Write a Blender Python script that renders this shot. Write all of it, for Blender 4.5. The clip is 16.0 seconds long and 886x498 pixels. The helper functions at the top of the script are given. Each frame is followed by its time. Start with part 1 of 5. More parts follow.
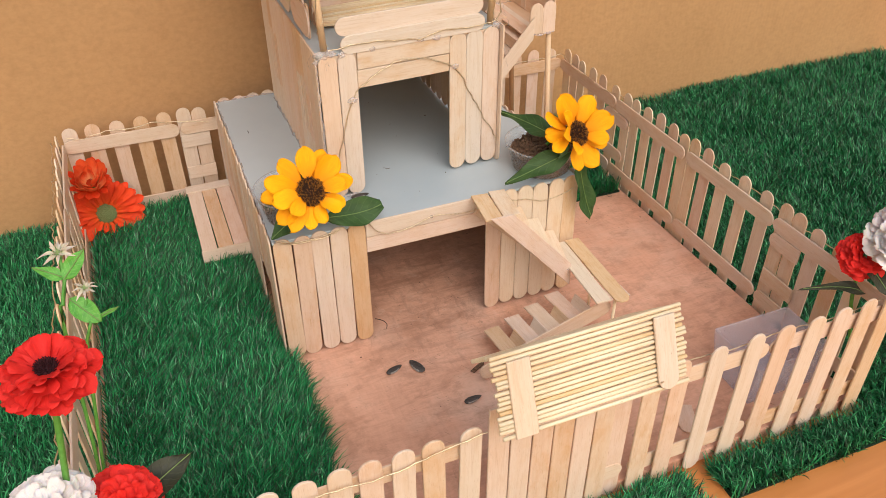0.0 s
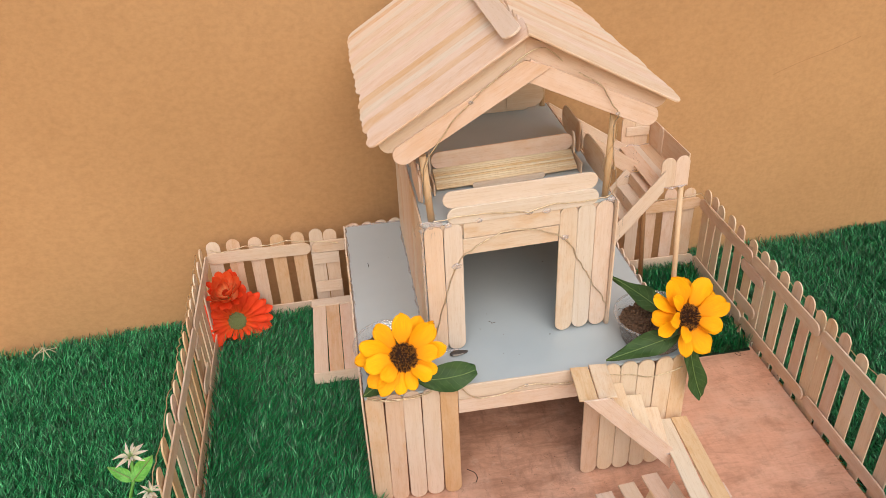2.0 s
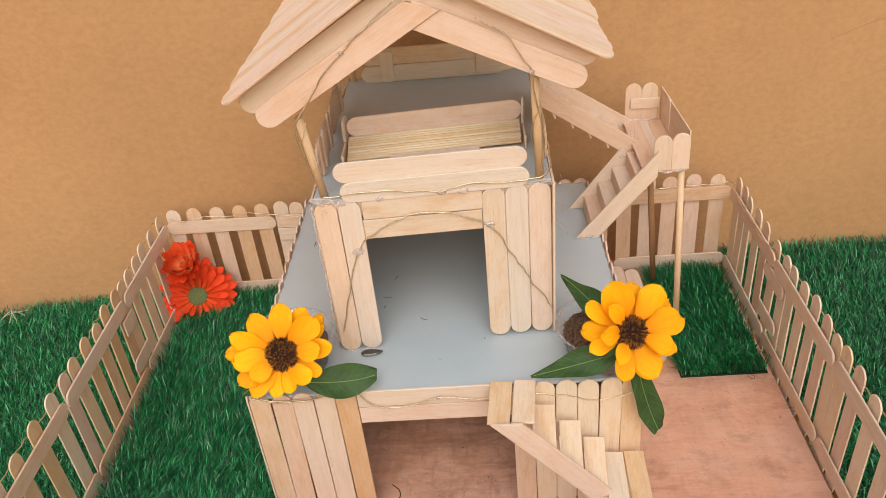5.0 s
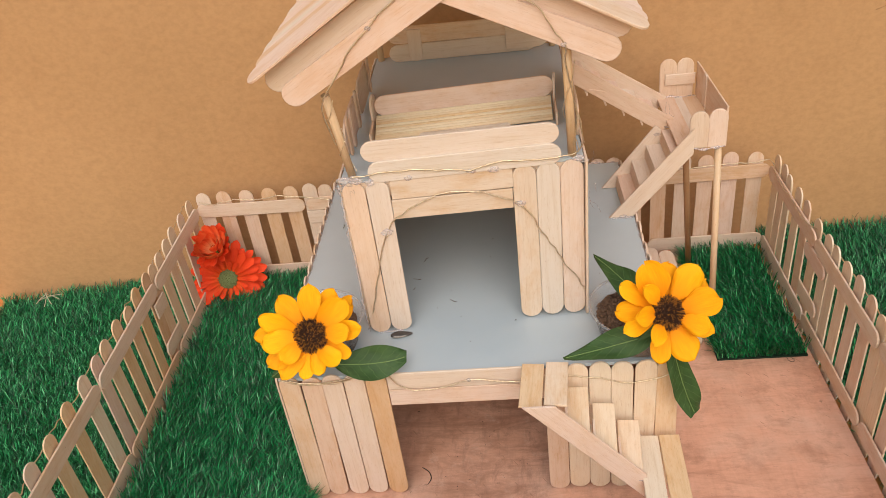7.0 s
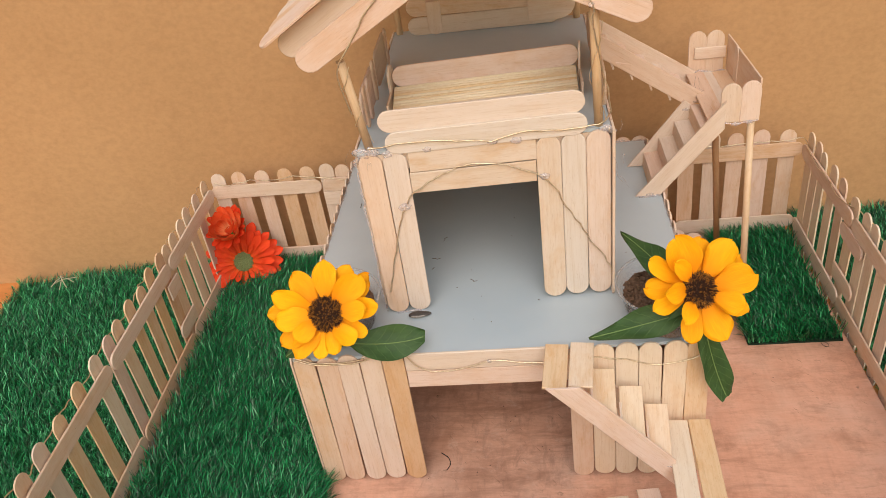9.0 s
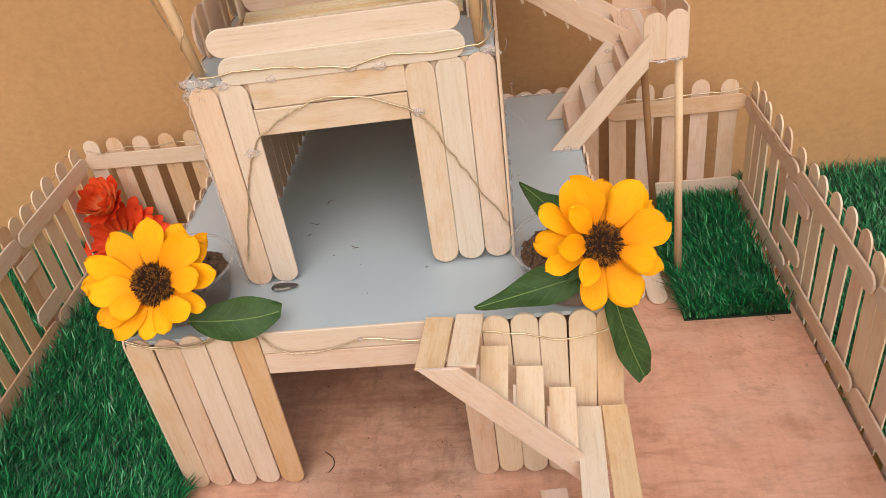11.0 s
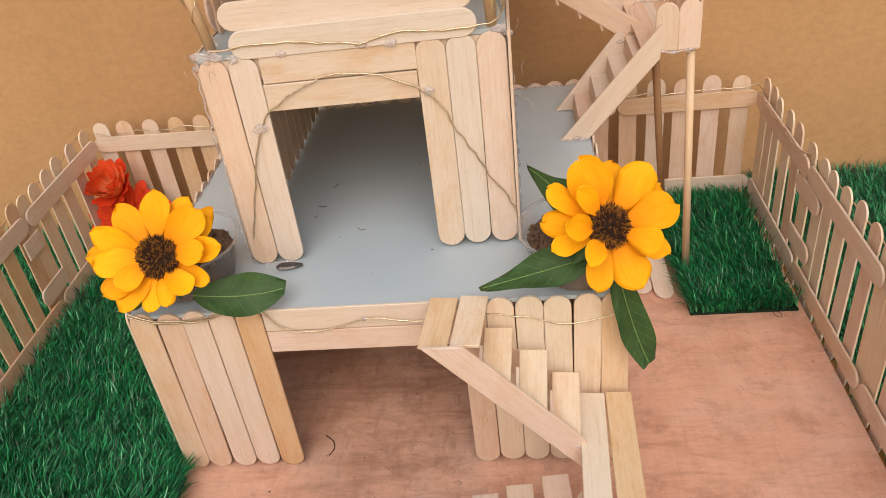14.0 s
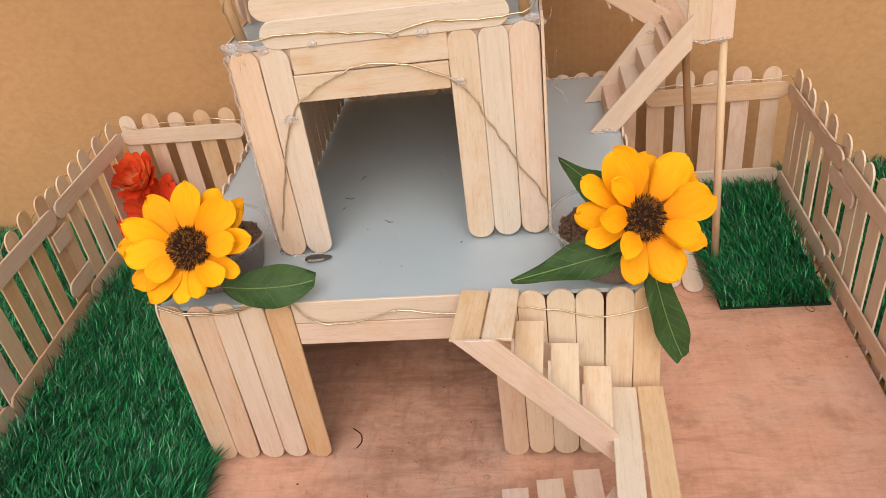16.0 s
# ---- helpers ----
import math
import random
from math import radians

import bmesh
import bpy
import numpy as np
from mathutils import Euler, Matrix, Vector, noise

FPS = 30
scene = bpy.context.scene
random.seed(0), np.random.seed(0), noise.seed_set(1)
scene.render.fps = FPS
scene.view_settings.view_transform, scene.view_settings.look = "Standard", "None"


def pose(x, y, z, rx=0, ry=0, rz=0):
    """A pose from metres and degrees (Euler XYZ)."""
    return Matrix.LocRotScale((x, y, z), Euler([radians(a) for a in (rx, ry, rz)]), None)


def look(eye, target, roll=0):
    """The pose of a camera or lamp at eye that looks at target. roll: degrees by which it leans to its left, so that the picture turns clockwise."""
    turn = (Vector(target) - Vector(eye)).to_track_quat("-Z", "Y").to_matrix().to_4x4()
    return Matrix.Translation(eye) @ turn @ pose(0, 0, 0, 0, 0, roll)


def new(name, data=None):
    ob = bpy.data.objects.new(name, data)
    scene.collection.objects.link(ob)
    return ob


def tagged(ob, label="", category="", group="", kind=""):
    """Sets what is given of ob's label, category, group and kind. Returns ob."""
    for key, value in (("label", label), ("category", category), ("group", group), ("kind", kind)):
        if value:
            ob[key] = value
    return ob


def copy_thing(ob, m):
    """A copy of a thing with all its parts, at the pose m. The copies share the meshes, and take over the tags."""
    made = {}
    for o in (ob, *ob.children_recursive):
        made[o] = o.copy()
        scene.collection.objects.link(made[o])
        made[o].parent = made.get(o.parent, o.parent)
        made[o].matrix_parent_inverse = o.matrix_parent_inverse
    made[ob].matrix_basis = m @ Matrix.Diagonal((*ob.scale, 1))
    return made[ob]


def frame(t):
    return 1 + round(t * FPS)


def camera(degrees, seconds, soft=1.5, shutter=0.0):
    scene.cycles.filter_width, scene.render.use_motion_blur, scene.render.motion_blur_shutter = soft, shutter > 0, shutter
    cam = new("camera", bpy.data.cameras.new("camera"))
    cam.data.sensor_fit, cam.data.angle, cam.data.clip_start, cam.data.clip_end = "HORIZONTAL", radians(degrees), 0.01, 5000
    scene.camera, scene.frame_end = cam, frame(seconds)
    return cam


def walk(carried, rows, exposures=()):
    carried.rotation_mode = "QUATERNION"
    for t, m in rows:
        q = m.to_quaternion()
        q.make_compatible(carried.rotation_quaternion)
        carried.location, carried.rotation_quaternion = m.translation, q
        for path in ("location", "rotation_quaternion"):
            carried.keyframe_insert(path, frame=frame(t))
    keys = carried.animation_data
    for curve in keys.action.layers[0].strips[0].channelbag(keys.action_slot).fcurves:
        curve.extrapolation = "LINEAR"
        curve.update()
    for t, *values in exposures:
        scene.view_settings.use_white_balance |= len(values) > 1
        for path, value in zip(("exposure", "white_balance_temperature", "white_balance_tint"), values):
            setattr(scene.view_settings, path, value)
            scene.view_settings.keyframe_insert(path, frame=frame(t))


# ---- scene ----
cam = camera(58.8, 16.0, soft=0.65)
METRES, EYE, TILT, LEAN, TURN = 0.70, 0.574, 0.0, 0.0, -21.9
ROWS = [
    (0.0, 0.0, 0.0, 0.0, -0.2, -35.97, 0.28),
    (0.5, 0.0403, 0.0345, 0.0021, 3.82, -35.83, -0.76),
    (1.0, 0.0474, 0.0728, -0.029, 6.38, -33.93, -2.52),
    (1.5, 0.0498, 0.0961, 0.0448, 7.71, -30.3, -0.34),
    (2.0, 0.0815, 0.1084, 0.1365, 12.8, -32.52, 2.25),
    (2.5, 0.0855, 0.0952, 0.1411, 11.25, -33.11, -0.68),
    (3.0, 0.153, 0.1191, 0.1314, 12.98, -33.77, 0.18),
    (3.5, 0.2586, 0.2494, 0.0866, 18.83, -33.81, 1.81),
    (3.7, 0.2608, 0.3001, 0.0699, 20.38, -33.58, 2.30),
    (5.8, 0.3016, 0.3375, 0.0306, 23.22, -33.43, 5.40),
    (6.0, 0.3008, 0.3398, 0.0291, 23.5, -33.62, 5.6),
    (6.5, 0.2961, 0.3411, 0.0216, 24.0, -34.04, 5.96),
    (7.0, 0.2947, 0.3407, 0.0203, 24.25, -34.37, 6.26),
    (7.5, 0.2929, 0.3407, 0.0183, 24.54, -34.35, 6.51),
    (8.0, 0.2883, 0.3418, 0.0134, 25.19, -34.29, 6.83),
    (8.5, 0.2799, 0.3491, 0.0029, 25.68, -34.5, 7.02),
    (9.0, 0.2829, 0.3543, -0.0161, 25.46, -34.66, 6.96),
    (9.5, 0.2931, 0.3744, -0.0504, 24.84, -34.74, 6.94),
    (10.0, 0.3211, 0.4228, -0.1093, 23.73, -35.11, 7.21),
    (10.2, 0.3235, 0.4454, -0.1208, 23.37, -35.06, 6.94),
    (12.5, 0.3279, 0.5003, -0.1668, 24.24, -34.69, 6.49),
    (13.0, 0.3361, 0.492, -0.1623, 23.6, -34.34, 6.7),
    (13.5, 0.3361, 0.4814, -0.1647, 23.95, -34.1, 6.35),
    (14.0, 0.328, 0.4742, -0.1699, 24.87, -34.29, 5.91),
    (14.5, 0.3261, 0.4748, -0.1721, 25.02, -34.58, 6.04),
    (15.0, 0.3224, 0.4751, -0.1702, 25.16, -34.65, 6.21),
    (15.5, 0.3208, 0.4724, -0.1731, 25.57, -34.59, 6.31),
    (16.0, 0.3144, 0.4718, -0.1738, 25.93, -34.56, 6.49),
]
walk(cam, [(t, pose(0, 0, EYE, TILT, LEAN, TURN) @ pose(METRES * x, METRES * y, METRES * z, 90 + pitch, roll, yaw)) for t, x, y, z, yaw, pitch, roll in ROWS],
     exposures=[(0.0, 0.06), (3.5, 0.06), (6.5, 0.0), (16.0, 0.0)])


# ---- world, sun and exposure ----
world = bpy.data.worlds.new("world")
scene.world = world
world.use_nodes = True
wn = world.node_tree
sky = wn.nodes.new("ShaderNodeTexSky")
sky.sky_type = "NISHITA"
sky.sun_disc = False
sky.sun_elevation, sky.sun_rotation = radians(46), radians(179)
sky.air_density, sky.dust_density, sky.ozone_density = 2.2, 1.0, 0.3
back = wn.nodes["Background"]
back.inputs["Strength"].default_value = 0.175
room = wn.nodes.new("ShaderNodeMix")
room.data_type, room.blend_type = "RGBA", "MULTIPLY"
room.inputs[0].default_value, room.inputs[7].default_value = 1.0, (1.0, 0.845, 0.75, 1)
wn.links.new(sky.outputs["Color"], room.inputs[6])
wn.links.new(room.outputs[2], back.inputs["Color"])

sun = new("sun", bpy.data.lights.new("sun", "SUN"))
sun.data.energy, sun.data.angle, sun.data.color = 1.95, radians(54), (1.0, 0.93, 0.86)
sun.matrix_world = look((0.26, -0.75, 1.55), (0.2, 0.65, 0.1))


# ---- materials ----
def material(name):
    m = bpy.data.materials.new(name)
    m.use_nodes = True
    return m, m.node_tree, m.node_tree.nodes["Principled BSDF"]


def node(tree, kind, **values):
    n = tree.nodes.new(kind)
    for key, value in values.items():
        if key in n.inputs:
            n.inputs[key].default_value = value
    return n


def ramp(tree, fac, stops):
    r = tree.nodes.new("ShaderNodeValToRGB")
    while len(r.color_ramp.elements) < len(stops):
        r.color_ramp.elements.new(0.5)
    for e, (p, c) in zip(r.color_ramp.elements, stops):
        e.position = p
        e.color = (c, c, c, 1) if isinstance(c, float) else (*c, 1)
    tree.links.new(fac, r.inputs["Fac"])
    return r.outputs["Color"]


def blend(tree, fac, a, b, mode="MIX"):
    m = tree.nodes.new("ShaderNodeMix")
    m.data_type, m.blend_type = "RGBA", mode
    for socket, value in ((m.inputs[0], fac), (m.inputs[6], a), (m.inputs[7], b)):
        if isinstance(value, (int, float)):
            socket.default_value = value
        elif isinstance(value, tuple):
            socket.default_value = (*value, 1)
        else:
            tree.links.new(value, socket)
    return m.outputs[2]


def grained(tree, scale, shift=True):
    """Object coordinates, scaled, and shifted by a random amount for each object."""
    co = tree.nodes.new("ShaderNodeTexCoord")
    mp = tree.nodes.new("ShaderNodeMapping")
    mp.inputs["Scale"].default_value = scale
    tree.links.new(co.outputs["Object"], mp.inputs["Vector"])
    if shift:
        info = tree.nodes.new("ShaderNodeObjectInfo")
        mul = tree.nodes.new("ShaderNodeVectorMath")
        mul.operation = "SCALE"
        mul.inputs[0].default_value = (37.0, 61.0, 83.0)
        tree.links.new(info.outputs["Random"], mul.inputs["Scale"])
        tree.links.new(mul.outputs["Vector"], mp.inputs["Location"])
    return mp.outputs["Vector"]


def bump(tree, bsdf, height, strength, distance):
    b = node(tree, "ShaderNodeBump", Strength=strength, Distance=distance)
    tree.links.new(height, b.inputs["Height"])
    tree.links.new(b.outputs["Normal"], bsdf.inputs["Normal"])


def wood_material(name, pale, warm, pink, rough=0.62):
    """Sawn birch: short dark pores, faint figure along the stick, and blotches that differ from stick to stick."""
    m, t, b = material(name)

    def fog(scale, detail, roughness=0.6, warp=0.0):
        n = node(t, "ShaderNodeTexNoise", Scale=1.0, Detail=detail, Roughness=roughness, Distortion=warp)
        t.links.new(grained(t, scale), n.inputs["Vector"])
        return n.outputs["Fac"]

    info = t.nodes.new("ShaderNodeObjectInfo")
    deep = tuple(p * q for p, q in zip(warm, (0.95, 0.86, 0.72)))
    grey = tuple(p * q for p, q in zip(pale, (0.95, 0.98, 1.0)))
    tone = ramp(t, info.outputs["Random"], [(0.0, pale), (0.15, warm), (0.3, grey), (0.45, pale), (0.58, pink), (0.68, deep), (0.76, pale), (0.88, pink), (1.0, warm)])
    figure = fog((9, 150, 150), 4.0, 0.6, 0.7)
    pores = fog((110, 1900, 1900), 3.0, 0.7, 0.2)
    streak = fog((24, 620, 620), 4.0, 0.7, 0.3)
    c = blend(t, 1.0, tone, ramp(t, figure, [(0.3, (0.96, 0.93, 0.88)), (0.52, (1.0, 1.0, 1.0)), (0.78, (1.02, 1.03, 1.04))]), "MULTIPLY")
    c = blend(t, 0.6, c, blend(t, 1.0, c, ramp(t, streak, [(0.30, (0.86, 0.79, 0.70)), (0.47, (1.0, 1.0, 1.0)), (0.72, (1.03, 1.03, 1.03))]), "MULTIPLY"))
    c = blend(t, ramp(t, pores, [(0.59, 0.0), (0.72, 0.65)]), c, blend(t, 1.0, c, (0.70, 0.56, 0.42), "MULTIPLY"))
    often = ramp(t, info.outputs["Random"], [(0.0, 0.3), (0.12, 0.95), (0.28, 0.1), (0.5, 0.45), (0.66, 0.9), (0.8, 0.15), (0.92, 0.8), (1.0, 0.3)])
    stain = blend(t, 1.0, ramp(t, fog((34, 80, 50), 6.0, 0.68, 0.3), [(0.45, 0.0), (0.70, 0.95)]), often, "MULTIPLY")
    c = blend(t, stain, c, blend(t, 1.0, c, (0.90, 0.74, 0.54), "MULTIPLY"))
    rub = ramp(t, fog((45, 120, 60), 6.0, 0.7), [(0.55, 0.0), (0.75, 0.35)])
    c = blend(t, rub, c, blend(t, 1.0, c, (0.86, 0.82, 0.80), "MULTIPLY"))
    speck = fog((150, 330, 330), 2.0)
    c = blend(t, ramp(t, speck, [(0.755, 0.0), (0.80, 0.5)]), c, (0.33, 0.19, 0.10))
    t.links.new(c, b.inputs["Base Color"])
    b.inputs["Roughness"].default_value = rough
    b.inputs["Specular IOR Level"].default_value = 0.35
    bump(t, b, blend(t, 0.5, pores, streak), 0.3, 0.0004)
    return m


def plain_material(name, colour, second, scale, rough, strength=0.2, distance=0.0005, spec=0.4, shift=True):
    m, t, b = material(name)
    n = node(t, "ShaderNodeTexNoise", Scale=1.0, Detail=6.0, Roughness=0.6)
    t.links.new(grained(t, (scale,) * 3, shift), n.inputs["Vector"])
    t.links.new(ramp(t, n.outputs["Fac"], [(0.3, second), (0.65, colour)]), b.inputs["Base Color"])
    b.inputs["Roughness"].default_value = rough
    b.inputs["Specular IOR Level"].default_value = spec
    if strength:
        bump(t, b, n.outputs["Fac"], strength, distance)
    return m


WOOD = wood_material("pale_birch", (0.74, 0.605, 0.50), (0.71, 0.54, 0.41), (0.735, 0.563, 0.475))
AMBER_WOOD = wood_material("amber_birch", (0.735, 0.575, 0.45), (0.705, 0.52, 0.375), (0.73, 0.55, 0.435))
# blond tone of the stair sticks; also lifts side-fence pickets in place of light
BLOND_LIT_WOOD = wood_material("blond_lit_birch", (0.80, 0.665, 0.52), (0.775, 0.61, 0.44), (0.79, 0.64, 0.50))
PALE_WOOD = wood_material("pale_fresh_birch", (0.71, 0.61, 0.53), (0.68, 0.56, 0.455), (0.71, 0.582, 0.505))
BAMBOO = wood_material("bamboo", (0.86, 0.74, 0.54), (0.83, 0.69, 0.48), (0.86, 0.76, 0.57), 0.5)
DOWEL = wood_material("dowel_wood", (0.72, 0.54, 0.35), (0.68, 0.49, 0.30), (0.71, 0.53, 0.36), 0.5)


SKEWER = wood_material("pale_skewer", (0.90, 0.78, 0.58), (0.87, 0.73, 0.52), (0.90, 0.79, 0.61), 0.55)
DARK_DOWEL = wood_material("dark_dowel_wood", (0.40, 0.24, 0.13), (0.36, 0.20, 0.10), (0.40, 0.25, 0.15), 0.5)


def plywood_material():
    m, t, b = material("reddish_plywood")

    def fog(scale, detail, rough=0.6, warp=0.0):
        n = node(t, "ShaderNodeTexNoise", Scale=1.0, Detail=detail, Roughness=rough, Distortion=warp)
        t.links.new(grained(t, scale, False), n.inputs["Vector"])
        return n.outputs["Fac"]

    cloud, grain, fine = fog((9, 10, 7), 6.0, 0.65, 0.5), fog((15, 85, 30), 6.0, 0.7, 1.3), fog((70, 460, 60), 5.0, 0.75, 0.4)
    c = ramp(t, cloud, [(0.28, (0.60, 0.325, 0.22)), (0.5, (0.73, 0.415, 0.295)), (0.72, (0.81, 0.51, 0.385))])
    c = blend(t, 0.42, c, blend(t, 1.0, c, ramp(t, grain, [(0.32, (0.80, 0.71, 0.64)), (0.52, (1.0, 1.0, 1.0)), (0.75, (1.06, 1.06, 1.05))]), "MULTIPLY"))
    c = blend(t, 0.28, c, blend(t, 1.0, c, ramp(t, fine, [(0.35, (0.78, 0.70, 0.62)), (0.55, (1.03, 1.03, 1.03))]), "MULTIPLY"))
    c = blend(t, 0.5, c, blend(t, 1.0, c, ramp(t, fog((150, 22, 60), 4.0, 0.7, 0.4), [(0.35, (0.89, 0.86, 0.84)), (0.58, (1.03, 1.03, 1.03))]), "MULTIPLY"))
    c = blend(t, ramp(t, fog((5.5, 7, 5), 5.0, 0.6, 0.4), [(0.52, 0.0), (0.68, 0.45)]), c, (0.76, 0.58, 0.48))
    # grime, rubbed in along short strokes
    c = blend(t, ramp(t, fog((24, 30, 16), 8.0, 0.74, 0.3), [(0.50, 0.0), (0.70, 0.65)]), c, (0.40, 0.205, 0.13))
    c = blend(t, ramp(t, fog((11, 38, 10), 7.0, 0.72, 0.8), [(0.54, 0.0), (0.70, 0.55)]), c, (0.36, 0.17, 0.105))
    c = blend(t, ramp(t, fog((70, 85, 50), 6.0, 0.7), [(0.63, 0.0), (0.72, 0.7)]), c, (0.20, 0.11, 0.07))
    c = blend(t, ramp(t, fog((55, 620, 60), 2.0), [(0.70, 0.0), (0.78, 0.5)]), c, (0.25, 0.12, 0.075))
    # smears of tracked-in dirt round the doorway
    away = t.nodes.new("ShaderNodeVectorMath")
    away.operation = "DISTANCE"
    t.links.new(grained(t, (1, 1, 1), False), away.inputs[0])
    away.inputs[1].default_value = (0.235, 0.655, 0.0)
    near = ramp(t, away.outputs["Value"], [(0.05, 0.55), (0.16, 0.0)])
    for scale, stops, tint in (((16, 60, 10), [(0.47, 0.0), (0.62, 0.8)], (0.34, 0.165, 0.105)), ((90, 30, 10), [(0.52, 0.0), (0.66, 0.7)], (0.27, 0.13, 0.085)), ((34, 42, 10), [(0.56, 0.0), (0.66, 0.5)], (0.80, 0.60, 0.50))):
        c = blend(t, blend(t, 1.0, ramp(t, fog(scale, 7.0, 0.74, 0.6), stops), near, "MULTIPLY"), c, tint)
    turn = t.nodes.new("ShaderNodeVectorRotate")
    turn.rotation_type = "Z_AXIS"
    turn.inputs["Angle"].default_value = radians(52)
    t.links.new(grained(t, (1, 1, 1), False), turn.inputs["Vector"])
    stretch = t.nodes.new("ShaderNodeMapping")
    stretch.inputs["Scale"].default_value = (60, 700, 1)
    t.links.new(turn.outputs["Vector"], stretch.inputs["Vector"])
    scratch = node(t, "ShaderNodeTexNoise", Scale=1.0, Detail=1.0, Distortion=0.2)
    t.links.new(stretch.outputs["Vector"], scratch.inputs["Vector"])
    marks = blend(t, 1.0, ramp(t, scratch.outputs["Fac"], [(0.71, 0.0), (0.76, 0.7)]), ramp(t, fog((6, 6, 6), 2.0), [(0.42, 0.0), (0.56, 1.0)]), "MULTIPLY")
    c = blend(t, marks, c, (0.30, 0.14, 0.085))
    t.links.new(c, b.inputs["Base Color"])
    t.links.new(ramp(t, grain, [(0.3, 0.36), (0.7, 0.52)]), b.inputs["Roughness"])
    bump(t, b, grain, 0.15, 0.0005)
    return m


PLYWOOD = plywood_material()


def laminate_material():
    m, t, b = material("pale_grey_laminate")
    n = node(t, "ShaderNodeTexNoise", Scale=1.0, Detail=5.0)
    t.links.new(grained(t, (12, 12, 12), False), n.inputs["Vector"])
    s = node(t, "ShaderNodeTexNoise", Scale=1.0, Detail=8.0, Roughness=0.75)
    t.links.new(grained(t, (70, 70, 70), False), s.inputs["Vector"])
    c = ramp(t, n.outputs["Fac"], [(0.3, (0.43, 0.50, 0.545)), (0.7, (0.49, 0.555, 0.595))])
    c = blend(t, ramp(t, s.outputs["Fac"], [(0.7, 0.0), (0.78, 0.35)]), c, (0.22, 0.2, 0.17))
    t.links.new(c, b.inputs["Base Color"])
    t.links.new(ramp(t, s.outputs["Fac"], [(0.3, 0.33), (0.7, 0.45)]), b.inputs["Roughness"])
    return m


LAMINATE = laminate_material()


def cardboard_material():
    m, t, b = material("brown_cardboard")
    n = node(t, "ShaderNodeTexNoise", Scale=1.0, Detail=5.0)
    t.links.new(grained(t, (3, 3, 3), False), n.inputs["Vector"])
    s = node(t, "ShaderNodeTexNoise", Scale=1.0, Detail=8.0, Roughness=0.7)
    t.links.new(grained(t, (120, 160, 160), False), s.inputs["Vector"])
    w = node(t, "ShaderNodeTexWave", Scale=1.0, Distortion=0.6)
    t.links.new(grained(t, (45, 45, 0.6), False), w.inputs["Vector"])
    c = ramp(t, n.outputs["Fac"], [(0.3, (0.46, 0.268, 0.128)), (0.7, (0.52, 0.308, 0.152))])
    c = blend(t, 0.6, c, blend(t, 1.0, c, ramp(t, s.outputs["Fac"], [(0.3, (0.80, 0.78, 0.76)), (0.6, (1.05, 1.05, 1.05))]), "MULTIPLY"))
    rub = node(t, "ShaderNodeTexNoise", Scale=1.0, Detail=6.0, Roughness=0.65)
    t.links.new(grained(t, (26, 26, 20), False), rub.inputs["Vector"])
    c = blend(t, ramp(t, rub.outputs["Fac"], [(0.5, 0.0), (0.75, 0.25)]), c, blend(t, 1.0, c, (0.80, 0.76, 0.72), "MULTIPLY"))
    t.links.new(c, b.inputs["Base Color"])
    b.inputs["Roughness"].default_value = 0.7
    b.inputs["Specular IOR Level"].default_value = 0.25
    bump(t, b, blend(t, 0.3, w.outputs["Fac"], s.outputs["Fac"]), 0.12, 0.0006)
    return m


CARDBOARD = cardboard_material()


def turf_material(name, dull):
    m, t, b = material(name)
    g = t.nodes.new("ShaderNodeNewGeometry")
    # the few palest blades are painted glints of the glossy strands
    c = ramp(t, g.outputs["Random Per Island"], [(0.0, (0.002, 0.026, 0.008)), (0.35, (0.007, 0.098, 0.033)), (0.72, (0.021, 0.265, 0.083)), (0.92, (0.044, 0.42, 0.14)), (1.0, (0.17, 0.60, 0.28))])
    if dull:
        c = blend(t, 1.0, c, (1 - dull, 1 - dull, 1 - dull), "MULTIPLY")
    t.links.new(c, b.inputs["Base Color"])
    t.links.new(ramp(t, g.outputs["Random Per Island"], [(0.0, 0.5), (0.6, 0.45 if dull else 0.24)]), b.inputs["Roughness"])
    b.inputs["Specular IOR Level"].default_value = 0.6
    return m


# same blade colours, scaled by 1.1 and 0.82 for the two rougher outer mats
TURF = turf_material("inner_artificial_turf", 0.0)
TURF_PALE = turf_material("pale_artificial_turf", -0.1)
TURF_DARK = turf_material("dark_artificial_turf", 0.18)
TURF_BASE = plain_material("turf_backing", (0.003, 0.026, 0.010), (0.002, 0.014, 0.006), 300, 0.8, shift=False)


def table_material():
    m, t, b = material("orange_varnished_wood")
    n = node(t, "ShaderNodeTexNoise", Scale=1.0, Detail=5.0, Distortion=0.8)
    t.links.new(grained(t, (4, 60, 10), False), n.inputs["Vector"])
    t.links.new(ramp(t, n.outputs["Fac"], [(0.3, (0.52, 0.19, 0.05)), (0.7, (0.64, 0.26, 0.08))]), b.inputs["Base Color"])
    b.inputs["Roughness"].default_value = 0.38
    return m


TABLE = table_material()


